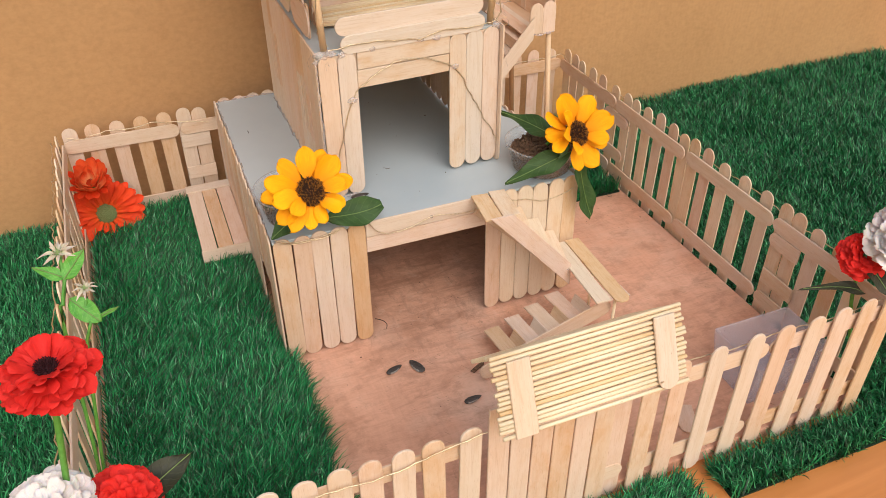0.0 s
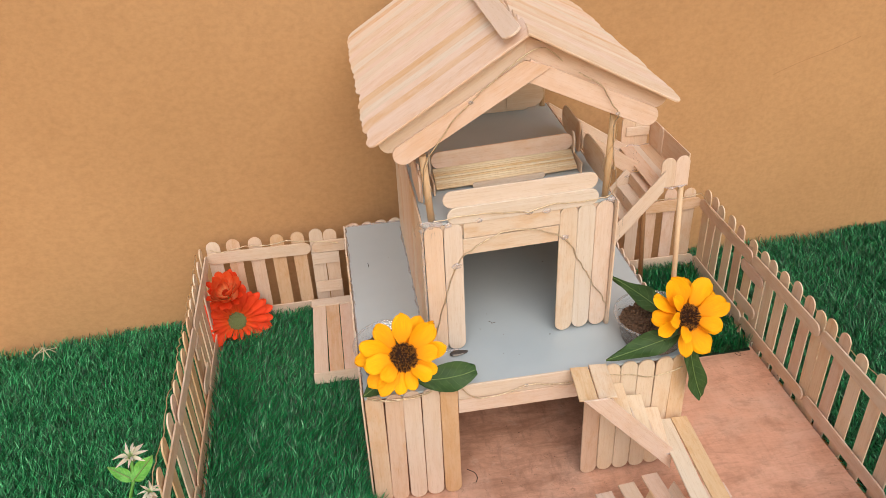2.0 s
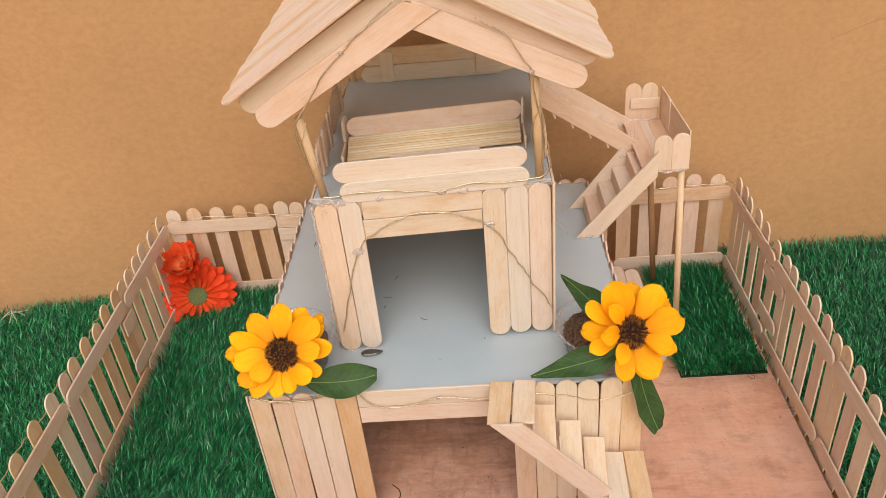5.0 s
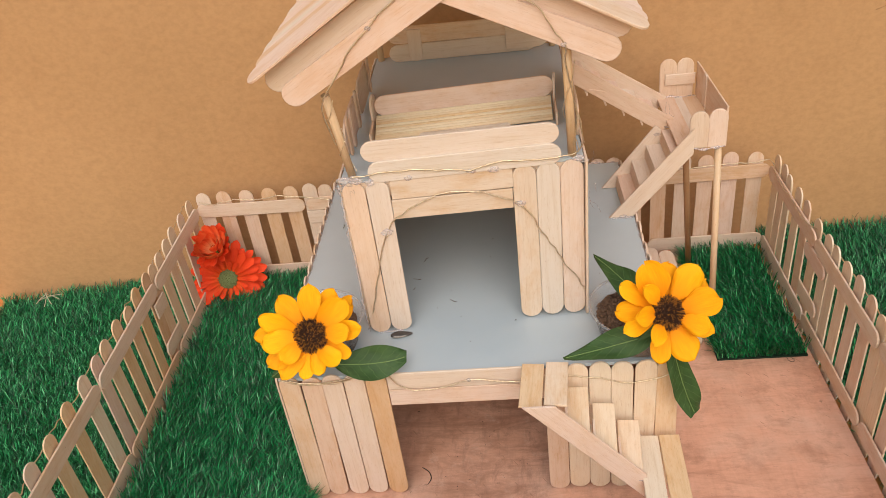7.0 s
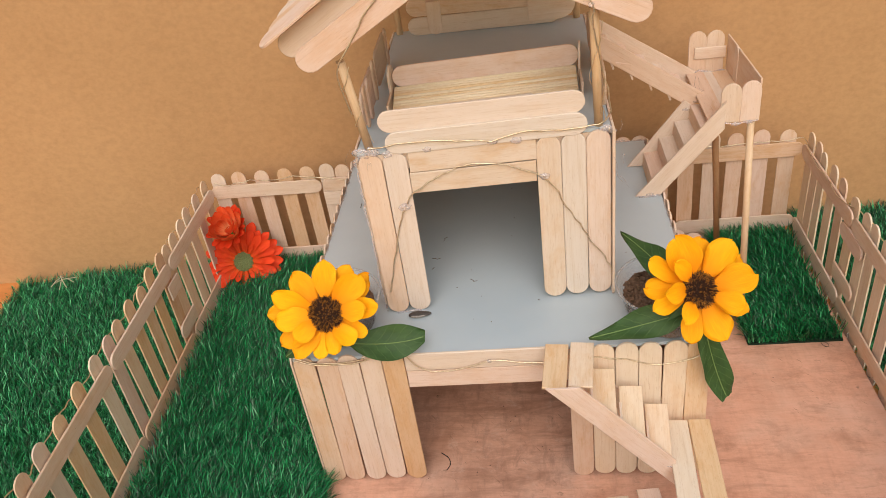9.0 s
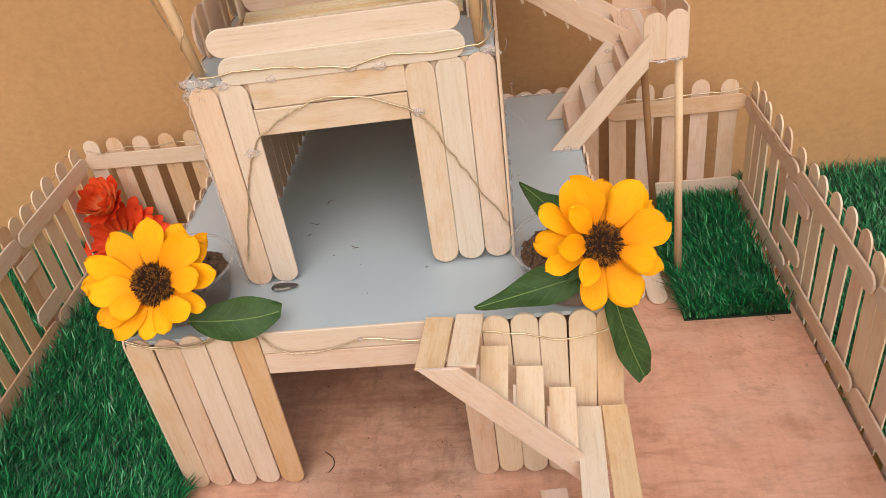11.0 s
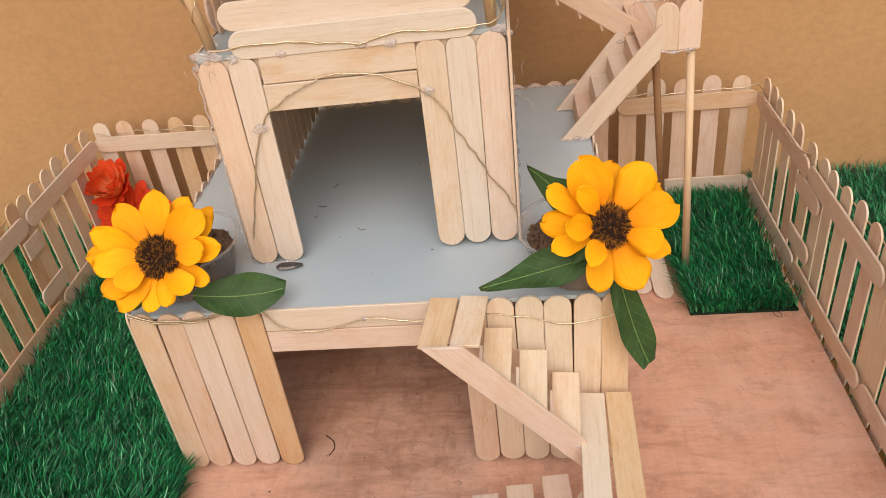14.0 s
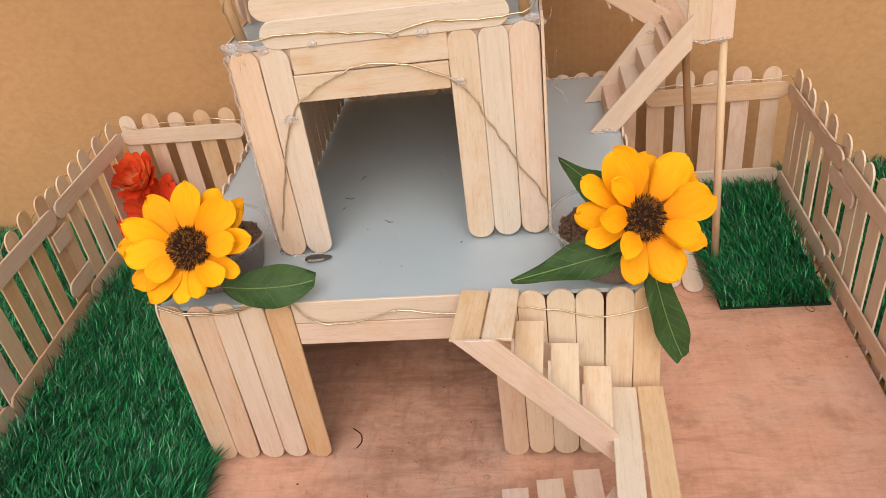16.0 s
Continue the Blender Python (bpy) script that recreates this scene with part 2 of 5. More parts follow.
def petal_material(name, tip, base, vein, rough=0.5):
    """Colour runs from base to tip along the petal's own length (u of the mesh, 0 to 1)."""
    m, t, b = material(name)
    uv = t.nodes.new("ShaderNodeUVMap")
    sep = t.nodes.new("ShaderNodeSeparateXYZ")
    t.links.new(uv.outputs["UV"], sep.inputs["Vector"])
    n = node(t, "ShaderNodeTexNoise", Scale=1.0, Detail=4.0)
    mp = t.nodes.new("ShaderNodeMapping")
    mp.inputs["Scale"].default_value = (2.5, 26, 1)
    t.links.new(uv.outputs["UV"], mp.inputs["Vector"])
    t.links.new(mp.outputs["Vector"], n.inputs["Vector"])
    info = t.nodes.new("ShaderNodeObjectInfo")
    c = ramp(t, sep.outputs["X"], [(0.0, base), (0.62, tip)])
    c = blend(t, ramp(t, n.outputs["Fac"], [(0.36, 0.5), (0.62, 0.0)]), c, vein)
    c = blend(t, 1.0, c, ramp(t, info.outputs["Random"], [(0.0, (0.86, 0.8, 0.8)), (1.0, (1.05, 1.05, 1.05))]), "MULTIPLY")
    t.links.new(c, b.inputs["Base Color"])
    b.inputs["Roughness"].default_value = rough
    b.inputs["Specular IOR Level"].default_value = 0.2
    b.inputs["Subsurface Weight"].default_value = 0.12
    b.inputs["Subsurface Radius"].default_value = (0.002, 0.001, 0.0004)
    bump(t, b, n.outputs["Fac"], 0.4, 0.0005)
    return m


def leaf_material(name, colour, second, vein, rough):
    """Cloth leaf: side veins run forward from the midrib, v = 0.5."""
    m, t, b = material(name)
    uv = t.nodes.new("ShaderNodeUVMap")
    sep = t.nodes.new("ShaderNodeSeparateXYZ")
    t.links.new(uv.outputs["UV"], sep.inputs["Vector"])

    def calc(kind, *values):
        n = t.nodes.new("ShaderNodeMath")
        n.operation = kind
        for socket, value in zip(n.inputs, values):
            if isinstance(value, float):
                socket.default_value = value
            else:
                t.links.new(value, socket)
        return n.outputs["Value"]

    fog = node(t, "ShaderNodeTexNoise", Scale=5.0, Detail=5.0)
    t.links.new(uv.outputs["UV"], fog.inputs["Vector"])
    off = calc("ABSOLUTE", calc("SUBTRACT", sep.outputs["Y"], 0.5))
    run = calc("ADD", calc("SUBTRACT", sep.outputs["X"], calc("MULTIPLY", off, 0.38)), calc("MULTIPLY", fog.outputs["Fac"], 0.10))
    saw = calc("FRACT", calc("MULTIPLY", run, 8.0))
    line = ramp(t, saw, [(0.0, 0.7), (0.07, 0.0), (0.93, 0.0), (1.0, 0.7)])
    c = ramp(t, fog.outputs["Fac"], [(0.35, second), (0.65, colour)])
    c = blend(t, line, c, vein)
    c = blend(t, ramp(t, off, [(0.0, 0.9), (0.035, 0.0)]), c, vein)
    t.links.new(c, b.inputs["Base Color"])
    b.inputs["Roughness"].default_value = rough
    b.inputs["Specular IOR Level"].default_value = 0.3
    bump(t, b, calc("ADD", line, fog.outputs["Fac"]), 0.35, 0.0008)
    return m


YELLOW = petal_material("sunflower_petal", (0.94, 0.475, 0.004), (0.82, 0.25, 0.003), (0.88, 0.33, 0.003), 0.7)
ORANGE = petal_material("gerbera_petal", (0.87, 0.085, 0.022), (0.85, 0.13, 0.02), (0.74, 0.045, 0.012), 0.65)
RED = petal_material("red_petal", (0.76, 0.032, 0.026), (0.60, 0.014, 0.014), (0.60, 0.016, 0.014), 0.6)
WHITE = petal_material("white_petal", (0.80, 0.78, 0.78), (0.72, 0.68, 0.69), (0.66, 0.62, 0.64), 0.65)
PALE = petal_material("pale_lily_petal", (0.66, 0.60, 0.50), (0.50, 0.56, 0.34), (0.56, 0.46, 0.38), 0.6)
BUD = petal_material("bud_petal", (0.90, 0.13, 0.035), (0.95, 0.50, 0.22), (0.88, 0.22, 0.07), 0.6)
LEAF = leaf_material("dark_green_leaf", (0.046, 0.100, 0.027), (0.030, 0.070, 0.019), (0.085, 0.15, 0.05), 0.58)
FRESH = leaf_material("fresh_green_leaf", (0.15, 0.43, 0.07), (0.09, 0.32, 0.05), (0.28, 0.52, 0.18), 0.45)
CALYX = plain_material("pale_green_calyx", (0.46, 0.56, 0.30), (0.30, 0.44, 0.16), 150, 0.55)
DRY = leaf_material("dark_dry_leaf", (0.040, 0.045, 0.026), (0.028, 0.030, 0.018), (0.07, 0.075, 0.045), 0.5)
STEM = plain_material("green_stem", (0.13, 0.38, 0.07), (0.08, 0.26, 0.04), 200, 0.5)
RIB = plain_material("leaf_rib", (0.20, 0.30, 0.10), (0.15, 0.24, 0.07), 300, 0.5)
DISC = plain_material("dark_flower_disc", (0.075, 0.026, 0.010), (0.016, 0.008, 0.004), 900, 0.75, 0.5)
FLORET = plain_material("brown_floret", (0.42, 0.17, 0.02), (0.08, 0.028, 0.008), 500, 0.7)
OLIVE = plain_material("green_flower_disc", (0.24, 0.30, 0.13), (0.14, 0.18, 0.06), 900, 0.8, 0.6)
PLUM = plain_material("dark_red_disc", (0.05, 0.006, 0.010), (0.02, 0.003, 0.005), 800, 0.8, 0.6)
SOIL = plain_material("dark_soil", (0.20, 0.115, 0.07), (0.075, 0.042, 0.025), 420, 0.95, 0.9, 0.002)
WIRE = plain_material("silvery_wire", (0.78, 0.66, 0.48), (0.50, 0.39, 0.27), 300, 0.3)
WIRE.node_tree.nodes["Principled BSDF"].inputs["Metallic"].default_value = 0.75
SEED = plain_material("dark_husk", (0.085, 0.072, 0.066), (0.035, 0.03, 0.028), 600, 0.5)
SEED_EDGE = plain_material("pale_husk_edge", (0.34, 0.31, 0.28), (0.2, 0.18, 0.16), 900, 0.5)
FIBRE = plain_material("pale_fibre", (0.55, 0.5, 0.36), (0.4, 0.36, 0.25), 300, 0.6)
THREAD = plain_material("dark_thread", (0.03, 0.028, 0.02), (0.015, 0.014, 0.01), 300, 0.6)


def clear_material(name, rough, cover, tint):
    """Thin clear plastic: mostly see-through, a little milky, glossy at grazing angles."""
    m, t, b = material(name)
    b.inputs["Base Color"].default_value = (*tint, 1)
    b.inputs["Roughness"].default_value = rough
    see = t.nodes.new("ShaderNodeBsdfTransparent")
    see.inputs["Color"].default_value = (0.97, 0.97, 0.97, 1)
    shine = node(t, "ShaderNodeBsdfGlossy", Roughness=rough)
    fres = node(t, "ShaderNodeLayerWeight", Blend=0.5)
    edge = ramp(t, fres.outputs["Facing"], [(0.0, 0.03), (0.75, 0.04), (1.0, 0.24)])
    body, whole = t.nodes.new("ShaderNodeMixShader"), t.nodes.new("ShaderNodeMixShader")
    n = node(t, "ShaderNodeTexNoise", Scale=60.0, Detail=3.0)
    t.links.new(ramp(t, n.outputs["Fac"], [(0.3, cover * 0.7), (0.7, cover * 1.3)]), body.inputs["Fac"])
    t.links.new(see.outputs["BSDF"], body.inputs[1])
    t.links.new(b.outputs["BSDF"], body.inputs[2])
    t.links.new(edge, whole.inputs["Fac"])
    t.links.new(body.outputs["Shader"], whole.inputs[1])
    t.links.new(shine.outputs["BSDF"], whole.inputs[2])
    t.links.new(whole.outputs["Shader"], t.nodes["Material Output"].inputs["Surface"])
    return m


CLEAR = clear_material("clear_plastic", 0.08, 0.09, (0.8, 0.8, 0.82))
TRAY = clear_material("milky_plastic", 0.2, 0.34, (0.72, 0.69, 0.80))
GLUE = clear_material("hot_glue", 0.18, 0.30, (0.80, 0.72, 0.72))


# ---- builders ----
WORLD = {}
V = Vector


def thing(name, base, label, category, group="", kind=""):
    ob = new(name)
    ob.empty_display_size = 0.02
    ob.matrix_basis = Matrix.Translation(base)
    WORLD[ob] = Matrix.Translation(base)
    return tagged(ob, label, category, group, kind)


def attach(ob, parent, m):
    """Puts ob, in world pose m, under its parent."""
    ob.parent = parent
    ob.matrix_parent_inverse = WORLD[parent].inverted()
    ob.matrix_basis = m
    WORLD[ob] = m
    return ob


def mesh_of(name, bm, mat, smooth=False):
    me = bpy.data.meshes.new(name)
    bm.to_mesh(me)
    bm.free()
    for p in me.polygons:
        p.use_smooth = smooth
    for one in mat if isinstance(mat, (list, tuple)) else (mat,):
        me.materials.append(one)
    return me


def part(name, bm, mat, parent, label="", m=None, smooth=False):
    ob = new(name, mesh_of(name, bm, mat, smooth))
    attach(ob, parent, m or Matrix())
    return tagged(ob, label)


def single(name, bm, mat, label, category, m=None, smooth=False, group="", kind=""):
    ob = new(name, mesh_of(name, bm, mat, smooth))
    ob.matrix_basis = m or Matrix()
    WORLD[ob] = ob.matrix_basis.copy()
    return tagged(ob, label, category, group, kind)


STICKS = {}


def stick_mesh(length, width, thick, round0, round1, mat, skew0=0.0, skew1=0.0):
    key = (round(length, 4), round(width, 4), round(thick, 4), round0, round1, mat.name, skew0, skew1)
    if key not in STICKS:
        half, r = length / 2, width / 2
        line, skew = [], {1: skew1, -1: skew0}
        for sign, rounded in ((1, round1), (-1, round0)):
            if rounded:
                for k in range(9):
                    a = radians(-90 + 22.5 * k)
                    line.append((sign * (half - r + r * math.cos(a)), sign * r * math.sin(a)))
            else:
                line += [(sign * half - skew[sign] * sign * r, -sign * r), (sign * half + skew[sign] * sign * r, sign * r)]
        ease = min(0.00045, thick * 0.3)
        bm = bmesh.new()
        low = [bm.verts.new((x, y, -thick / 2)) for x, y in line]
        side = [bm.verts.new((x, y, thick / 2 - ease)) for x, y in line]
        kx, ky = 1 - ease / half, 1 - ease / r
        high = [bm.verts.new((x * kx, y * ky, thick / 2)) for x, y in line]
        bm.faces.new(high)
        bm.faces.new(low[::-1])
        for a, b in ((low, side), (side, high)):
            for k in range(len(line)):
                j = (k + 1) % len(line)
                bm.faces.new((a[k], a[j], b[j], b[k]))
        STICKS[key] = mesh_of("stick", bm, mat)
    return STICKS[key]


def along(p0, p1, face):
    """A pose with x along p0 to p1, z near face, at the middle."""
    x = (V(p1) - V(p0)).normalized()
    z = V(face) - V(face).dot(x) * x
    z.normalize()
    y = z.cross(x)
    m = Matrix((x, y, z)).transposed().to_4x4()
    m.translation = (V(p0) + V(p1)) / 2
    return m


rng = random.Random(7)


def stick(parent, name, p0, p1, face, ends=(1, 1), width=0.0175, thick=0.0018, mat=WOOD, loose=1.0, skews=(0.0, 0.0)):
    length = (V(p1) - V(p0)).length
    ob = new(name, stick_mesh(round(length, 3), width, thick, ends[0], ends[1], mat, *skews))
    m = along(p0, p1, face)
    tilt = Euler([radians(rng.gauss(0, a) * loose) for a in (0.8, 0.25, 0.35)]).to_matrix().to_4x4()
    return attach(ob, parent, m @ Matrix.Translation((rng.gauss(0, 0.0006) * loose, 0, rng.gauss(0, 0.00015) * loose)) @ tilt)


def box_bm(x0, y0, z0, x1, y1, z1, bevel=0.0):
    bm = bmesh.new()
    bmesh.ops.create_cube(bm, size=1.0, matrix=Matrix.Translation(((x0 + x1) / 2, (y0 + y1) / 2, (z0 + z1) / 2)) @ Matrix.Diagonal((x1 - x0, y1 - y0, z1 - z0, 1)))
    if bevel:
        bmesh.ops.bevel(bm, geom=bm.edges[:], offset=bevel, segments=2, affect="EDGES")
    return bm


def rod(parent, name, p0, p1, r, mat, label="", sides=10):
    """A round stick whose own x runs along it."""
    length = (V(p1) - V(p0)).length
    bm = bmesh.new()
    bmesh.ops.create_cone(bm, cap_ends=True, segments=sides, radius1=r, radius2=r, depth=length, matrix=Matrix.Rotation(radians(90), 4, "Y"))
    m = along(p0, p1, (0, 0, 1) if abs((V(p1) - V(p0)).normalized().z) < 0.9 else (0, -1, 0))
    ob = part(name, bm, mat, parent, label, m)
    for p in ob.data.polygons:
        p.use_smooth = len(p.vertices) == 4
    return ob


def wire(name, points, label, category="string light", r=0.0006, mat=WIRE, beads=(), parent=None, sway=0.0):
    """A thin bent wire through the points, as a mesh tube, with clear beads at some of them."""
    pts = [V(p) for p in points]
    fine = []
    for k in range(len(pts) - 1):
        a, b, c, d = pts[max(k - 1, 0)], pts[k], pts[k + 1], pts[min(k + 2, len(pts) - 1)]
        steps = max(2, int((c - b).length / 0.006))
        for s in range(steps):
            t = s / steps
            p = 0.5 * ((2 * b) + (c - a) * t + (2 * a - 5 * b + 4 * c - d) * t * t + (3 * b - a - 3 * c + d) * t * t * t)
            if sway:
                p = p + V((rng.gauss(0, sway), rng.gauss(0, sway) * 0.4, rng.gauss(0, sway)))
            fine.append(p)
    fine.append(pts[-1])
    bm = bmesh.new()
    rings = []
    for k, p in enumerate(fine):
        d = (fine[min(k + 1, len(fine) - 1)] - fine[max(k - 1, 0)]).normalized()
        u = d.cross(V((0.2, 0.5, 0.84))).normalized()
        w = d.cross(u)
        rings.append([bm.verts.new(p + r * (math.cos(a) * u + math.sin(a) * w)) for a in (0, 1.257, 2.513, 3.77, 5.027)])
    for a, b in zip(rings, rings[1:]):
        for k in range(5):
            bm.faces.new((a[k], a[(k + 1) % 5], b[(k + 1) % 5], b[k]))
    if parent:
        ob = part(name, bm, mat, parent, label, smooth=True)
    else:
        ob = single(name, bm, mat, label, category, smooth=True, group="string lights" if category == "string light" else "")
    for p in beads:
        bb = bmesh.new()
        bmesh.ops.create_icosphere(bb, subdivisions=2, radius=0.0017, matrix=Matrix.Translation(p) @ Matrix.Diagonal((1.3, 0.6, 1.0, 1)))
        part("bead", bb, GLUE, ob, "clear glue bead over a tiny lamp", smooth=True)
    return ob


# ---- ground: table, turf, plywood board, cardboard ----
single("table_top", box_bm(-1.6, -0.5, -0.05, 2.4, 1.6, -0.0145, 0.003), TABLE, "orange varnished wooden table top under the turf mats", "table", kind="structure")

FX0, FX1, FY0, FY1 = -0.112, 0.576, 0.350, 0.959
single("floor_board", box_bm(FX0 + 0.001, FY0 + 0.001, -0.0135, FX1 - 0.001, FY1 - 0.001, 0.0, 0.0006), PLYWOOD, "reddish plywood base board with scratches and crumbs", "floor", kind="structure")


def cardboard():
    """A tall sheet, gently bowed, standing behind the fence."""
    bm = bmesh.new()
    cols, rows = 40, 10
    grid = []
    for j in range(rows + 1):
        line = []
        for i in range(cols + 1):
            x = -1.3 + 3.2 * i / cols
            z = -0.0145 + 1.1 * j / rows
            y = 0.985 + 0.03 * (x + 0.3) + 0.004 * math.sin(4 * x + z * 3)
            line.append((x, y, z))
        grid.append(line)
    front = [[bm.verts.new(p) for p in line] for line in grid]
    rear = [[bm.verts.new((x, y + 0.006, z)) for x, y, z in line] for line in grid]
    for j in range(rows):
        for i in range(cols):
            bm.faces.new((front[j][i], front[j][i + 1], front[j + 1][i + 1], front[j + 1][i]))
            bm.faces.new((rear[j][i], rear[j + 1][i], rear[j + 1][i + 1], rear[j][i + 1]))
    for i in range(cols):
        bm.faces.new((front[rows][i], front[rows][i + 1], rear[rows][i + 1], rear[rows][i]))
        bm.faces.new((front[0][i], rear[0][i], rear[0][i + 1], front[0][i + 1]))
    for j in range(rows):
        bm.faces.new((front[j][0], front[j + 1][0], rear[j + 1][0], rear[j][0]))
        bm.faces.new((front[j][cols], rear[j][cols], rear[j + 1][cols], front[j + 1][cols]))
    single("backdrop", bm, CARDBOARD, "plain brown cardboard sheet standing behind the fence", "backdrop", kind="structure")


cardboard()


def turf(name, label, spots, z, per_cm2, tall, seed, lean=(0.0, 0.0), wide=0.0012, ragged=0.001, mat=TURF, spread=1.3):
    """Short bent blades over rectangles (x0, y0, x1, y1), as one mesh on a thin backing."""
    rnd = np.random.default_rng(seed)
    xs, ys = [], []
    for x0, y0, x1, y1 in spots:
        n = int((x1 - x0) * (y1 - y0) * 1e4 * per_cm2)
        px, py = rnd.uniform(x0, x1, n), rnd.uniform(y0, y1, n)
        edge = np.minimum(np.minimum(px - x0, x1 - px), np.minimum(py - y0, y1 - py))
        rough = 0.0022 + ragged * (1 + np.sin(px * 90 + 2 * np.sin(py * 70)) * np.cos(py * 85 + np.sin(px * 130)))
        keep = edge > rough * rnd.uniform(0.2, 1.0, n)
        xs.append(px[keep])
        ys.append(py[keep])
    x, y = np.concatenate(xs), np.concatenate(ys)
    n = len(x)
    clump = np.sin(x * 61 + 3 * np.sin(y * 23)) * np.cos(y * 47 + 2 * np.sin(x * 31))
    swirl = np.sin(x * 17 + 2.1 * np.sin(y * 9)) * np.cos(y * 13 + 1.3)
    ang = rnd.uniform(0, 2 * np.pi, n)
    out = rnd.uniform(0.05, spread, n)
    h = tall * rnd.uniform(0.55, 1.25, n) * (1 + 0.12 * clump)
    dx = np.cos(ang) * out + lean[0] + 0.15 * clump + 0.15 * swirl
    dy = np.sin(ang) * out + lean[1] + 0.15 * swirl - 0.1 * clump
    norm = np.sqrt(1 + dx * dx + dy * dy)
    dx, dy, dz = dx / norm * h, dy / norm * h, h / norm
    side = np.arctan2(dy, dx) + np.pi / 2 + rnd.normal(0, 0.6, n)
    w = wide * rnd.uniform(0.6, 1.1, n) / 2
    sx, sy = np.cos(side) * w, np.sin(side) * w
    co = np.empty((n, 7, 3))
    for row, (go, up, thin) in enumerate(((0.0, 0.0, 1.0), (0.30, 0.40, 1.0), (0.66, 0.76, 0.8))):
        mx, my, mz = x + go * dx, y + go * dy, z + up * dz
        co[:, 2 * row] = np.stack([mx - thin * sx, my - thin * sy, mz], 1)
        co[:, 2 * row + 1] = np.stack([mx + thin * sx, my + thin * sy, mz], 1)
    co[:, 6] = np.stack([x + 1.08 * dx, y + 1.08 * dy, z + 0.97 * dz], 1)
    first = np.arange(n) * 7
    me = bpy.data.meshes.new(name)
    me.vertices.add(n * 7)
    me.vertices.foreach_set("co", co.ravel())
    loops = first[:, None] + np.array([0, 1, 3, 2, 2, 3, 5, 4, 4, 5, 6])
    me.loops.add(n * 11)
    me.loops.foreach_set("vertex_index", loops.ravel().astype(np.int32))
    me.polygons.add(n * 3)
    me.polygons.foreach_set("loop_start", (np.arange(n)[:, None] * 11 + np.array([0, 4, 8])).ravel().astype(np.int32))
    me.update(calc_edges=True)
    me.validate()
    me.materials.append(mat)
    mat_ob = thing(name, (float(np.mean(x)), float(np.mean(y)), z), label, "artificial grass", kind="stuff")
    blades = new("blades", me)
    attach(blades, mat_ob, Matrix())
    bm = bmesh.new()
    for x0, y0, x1, y1 in spots:
        bmesh.ops.create_cube(bm, size=1.0, matrix=Matrix.Translation(((x0 + x1) / 2, (y0 + y1) / 2, z - 0.001)) @ Matrix.Diagonal((x1 - x0 - 2 * ragged, y1 - y0 - 2 * ragged, 0.002, 1)))
    part("backing", bm, TURF_BASE, mat_ob)
    return mat_ob


turf("lawn_strip", "dark green artificial turf strip beside the house, inside the fence", [(FX0 + 0.004, FY0 + 0.006, 0.065, FY1 - 0.008), (0.065, FY0 + 0.006, 0.076, 0.603)], 0.0022, 84, 0.0228, 1, (0.55, 0.35), 0.00112, spread=1.15)
turf("lawn_patch", "small square of dark green artificial turf under the stair tower", [(0.478, 0.764, 0.571, FY1 - 0.008)], 0.0022, 96, 0.0205, 2, (-0.5, 0.05), 0.00104, spread=1.0)
turf("turf_mat", "slightly paler green artificial turf mat outside the fence", [(-0.418, 0.05, -0.325, 0.963), (-0.335, 0.05, -0.245, 0.974), (-0.255, 0.05, FX0 - 0.006, 0.982), (FX0 - 0.016, 0.24, 0.37, FY0 - 0.006)], -0.0125, 50, 0.0185, 3, (0.4, 0.25), 0.0012, 0.003, TURF_PALE)
turf("turf_mat", "darker flat green artificial turf mat outside the fence", [(FX1 + 0.008, 0.298, 0.855, 1.010), (0.845, 0.298, 1.33, 1.022), (0.393, 0.300, FX1 + 0.018, FY0 - 0.006)], -0.0125, 42, 0.0180, 4, (-0.4, 0.2), 0.0013, 0.004, TURF_DARK)


# ---- picket fences ----
def fence(name, a, b, outward, spots, label, splices=(), skip=None):
    """Pickets at distances along a to b, with rails of whole sticks on the inner side."""
    a, b, out = V(a), V(b), V(outward)
    run = (b - a).normalized()
    total = (b - a).length
    f = thing(name, (a + b) / 2, label, "fence", "fences round the yard")
    for s in spots:
        p = a + run * (s + rng.gauss(0, 0.0008))
        low = -0.013 + rng.gauss(0, 0.001)
        tone = rng.random()
        # side fences: about half the pickets lighter, side light put into the colour
        wood = AMBER_WOOD if tone < 0.10 else BLOND_LIT_WOOD if tone > 0.45 and abs(out.x) > 0.5 else WOOD
        stick(f, "picket", p + V((0, 0, low)) + out * 0.003, p + V((0, 0, low + 0.150)) + out * 0.003, out, mat=wood, loose=1.4)
    count = round(total / 0.151)
    for k in range(count):
        s0, s1 = k * total / count + 0.0005, (k + 1) * total / count - 0.0005
        for z in (0.018, 0.1125):
            if skip and s0 < skip[1] and s1 > skip[0]:
                for t0, t1 in ((s0, min(s1, skip[0])), (max(s0, skip[1]), s1)):
                    if t1 - t0 > 0.02:
                        stick(f, "rail", a + run * t0 - out * 0.0012 + V((0, 0, z)), a + run * t1 - out * 0.0012 + V((0, 0, z)), -out, loose=0.5)
                continue
            stick(f, "rail", a + run * s0 - out * 0.0012 + V((0, 0, z)), a + run * s1 - out * 0.0012 + V((0, 0, z)), -out, loose=0.8)
    for s, z, size, ends in splices:
        stick(f, "splice", a + run * (s - size / 2) - out * 0.001 + V((0, 0, z)), a + run * (s + size / 2) - out * 0.001 + V((0, 0, z)), -out, ends, loose=0.5)
    return f


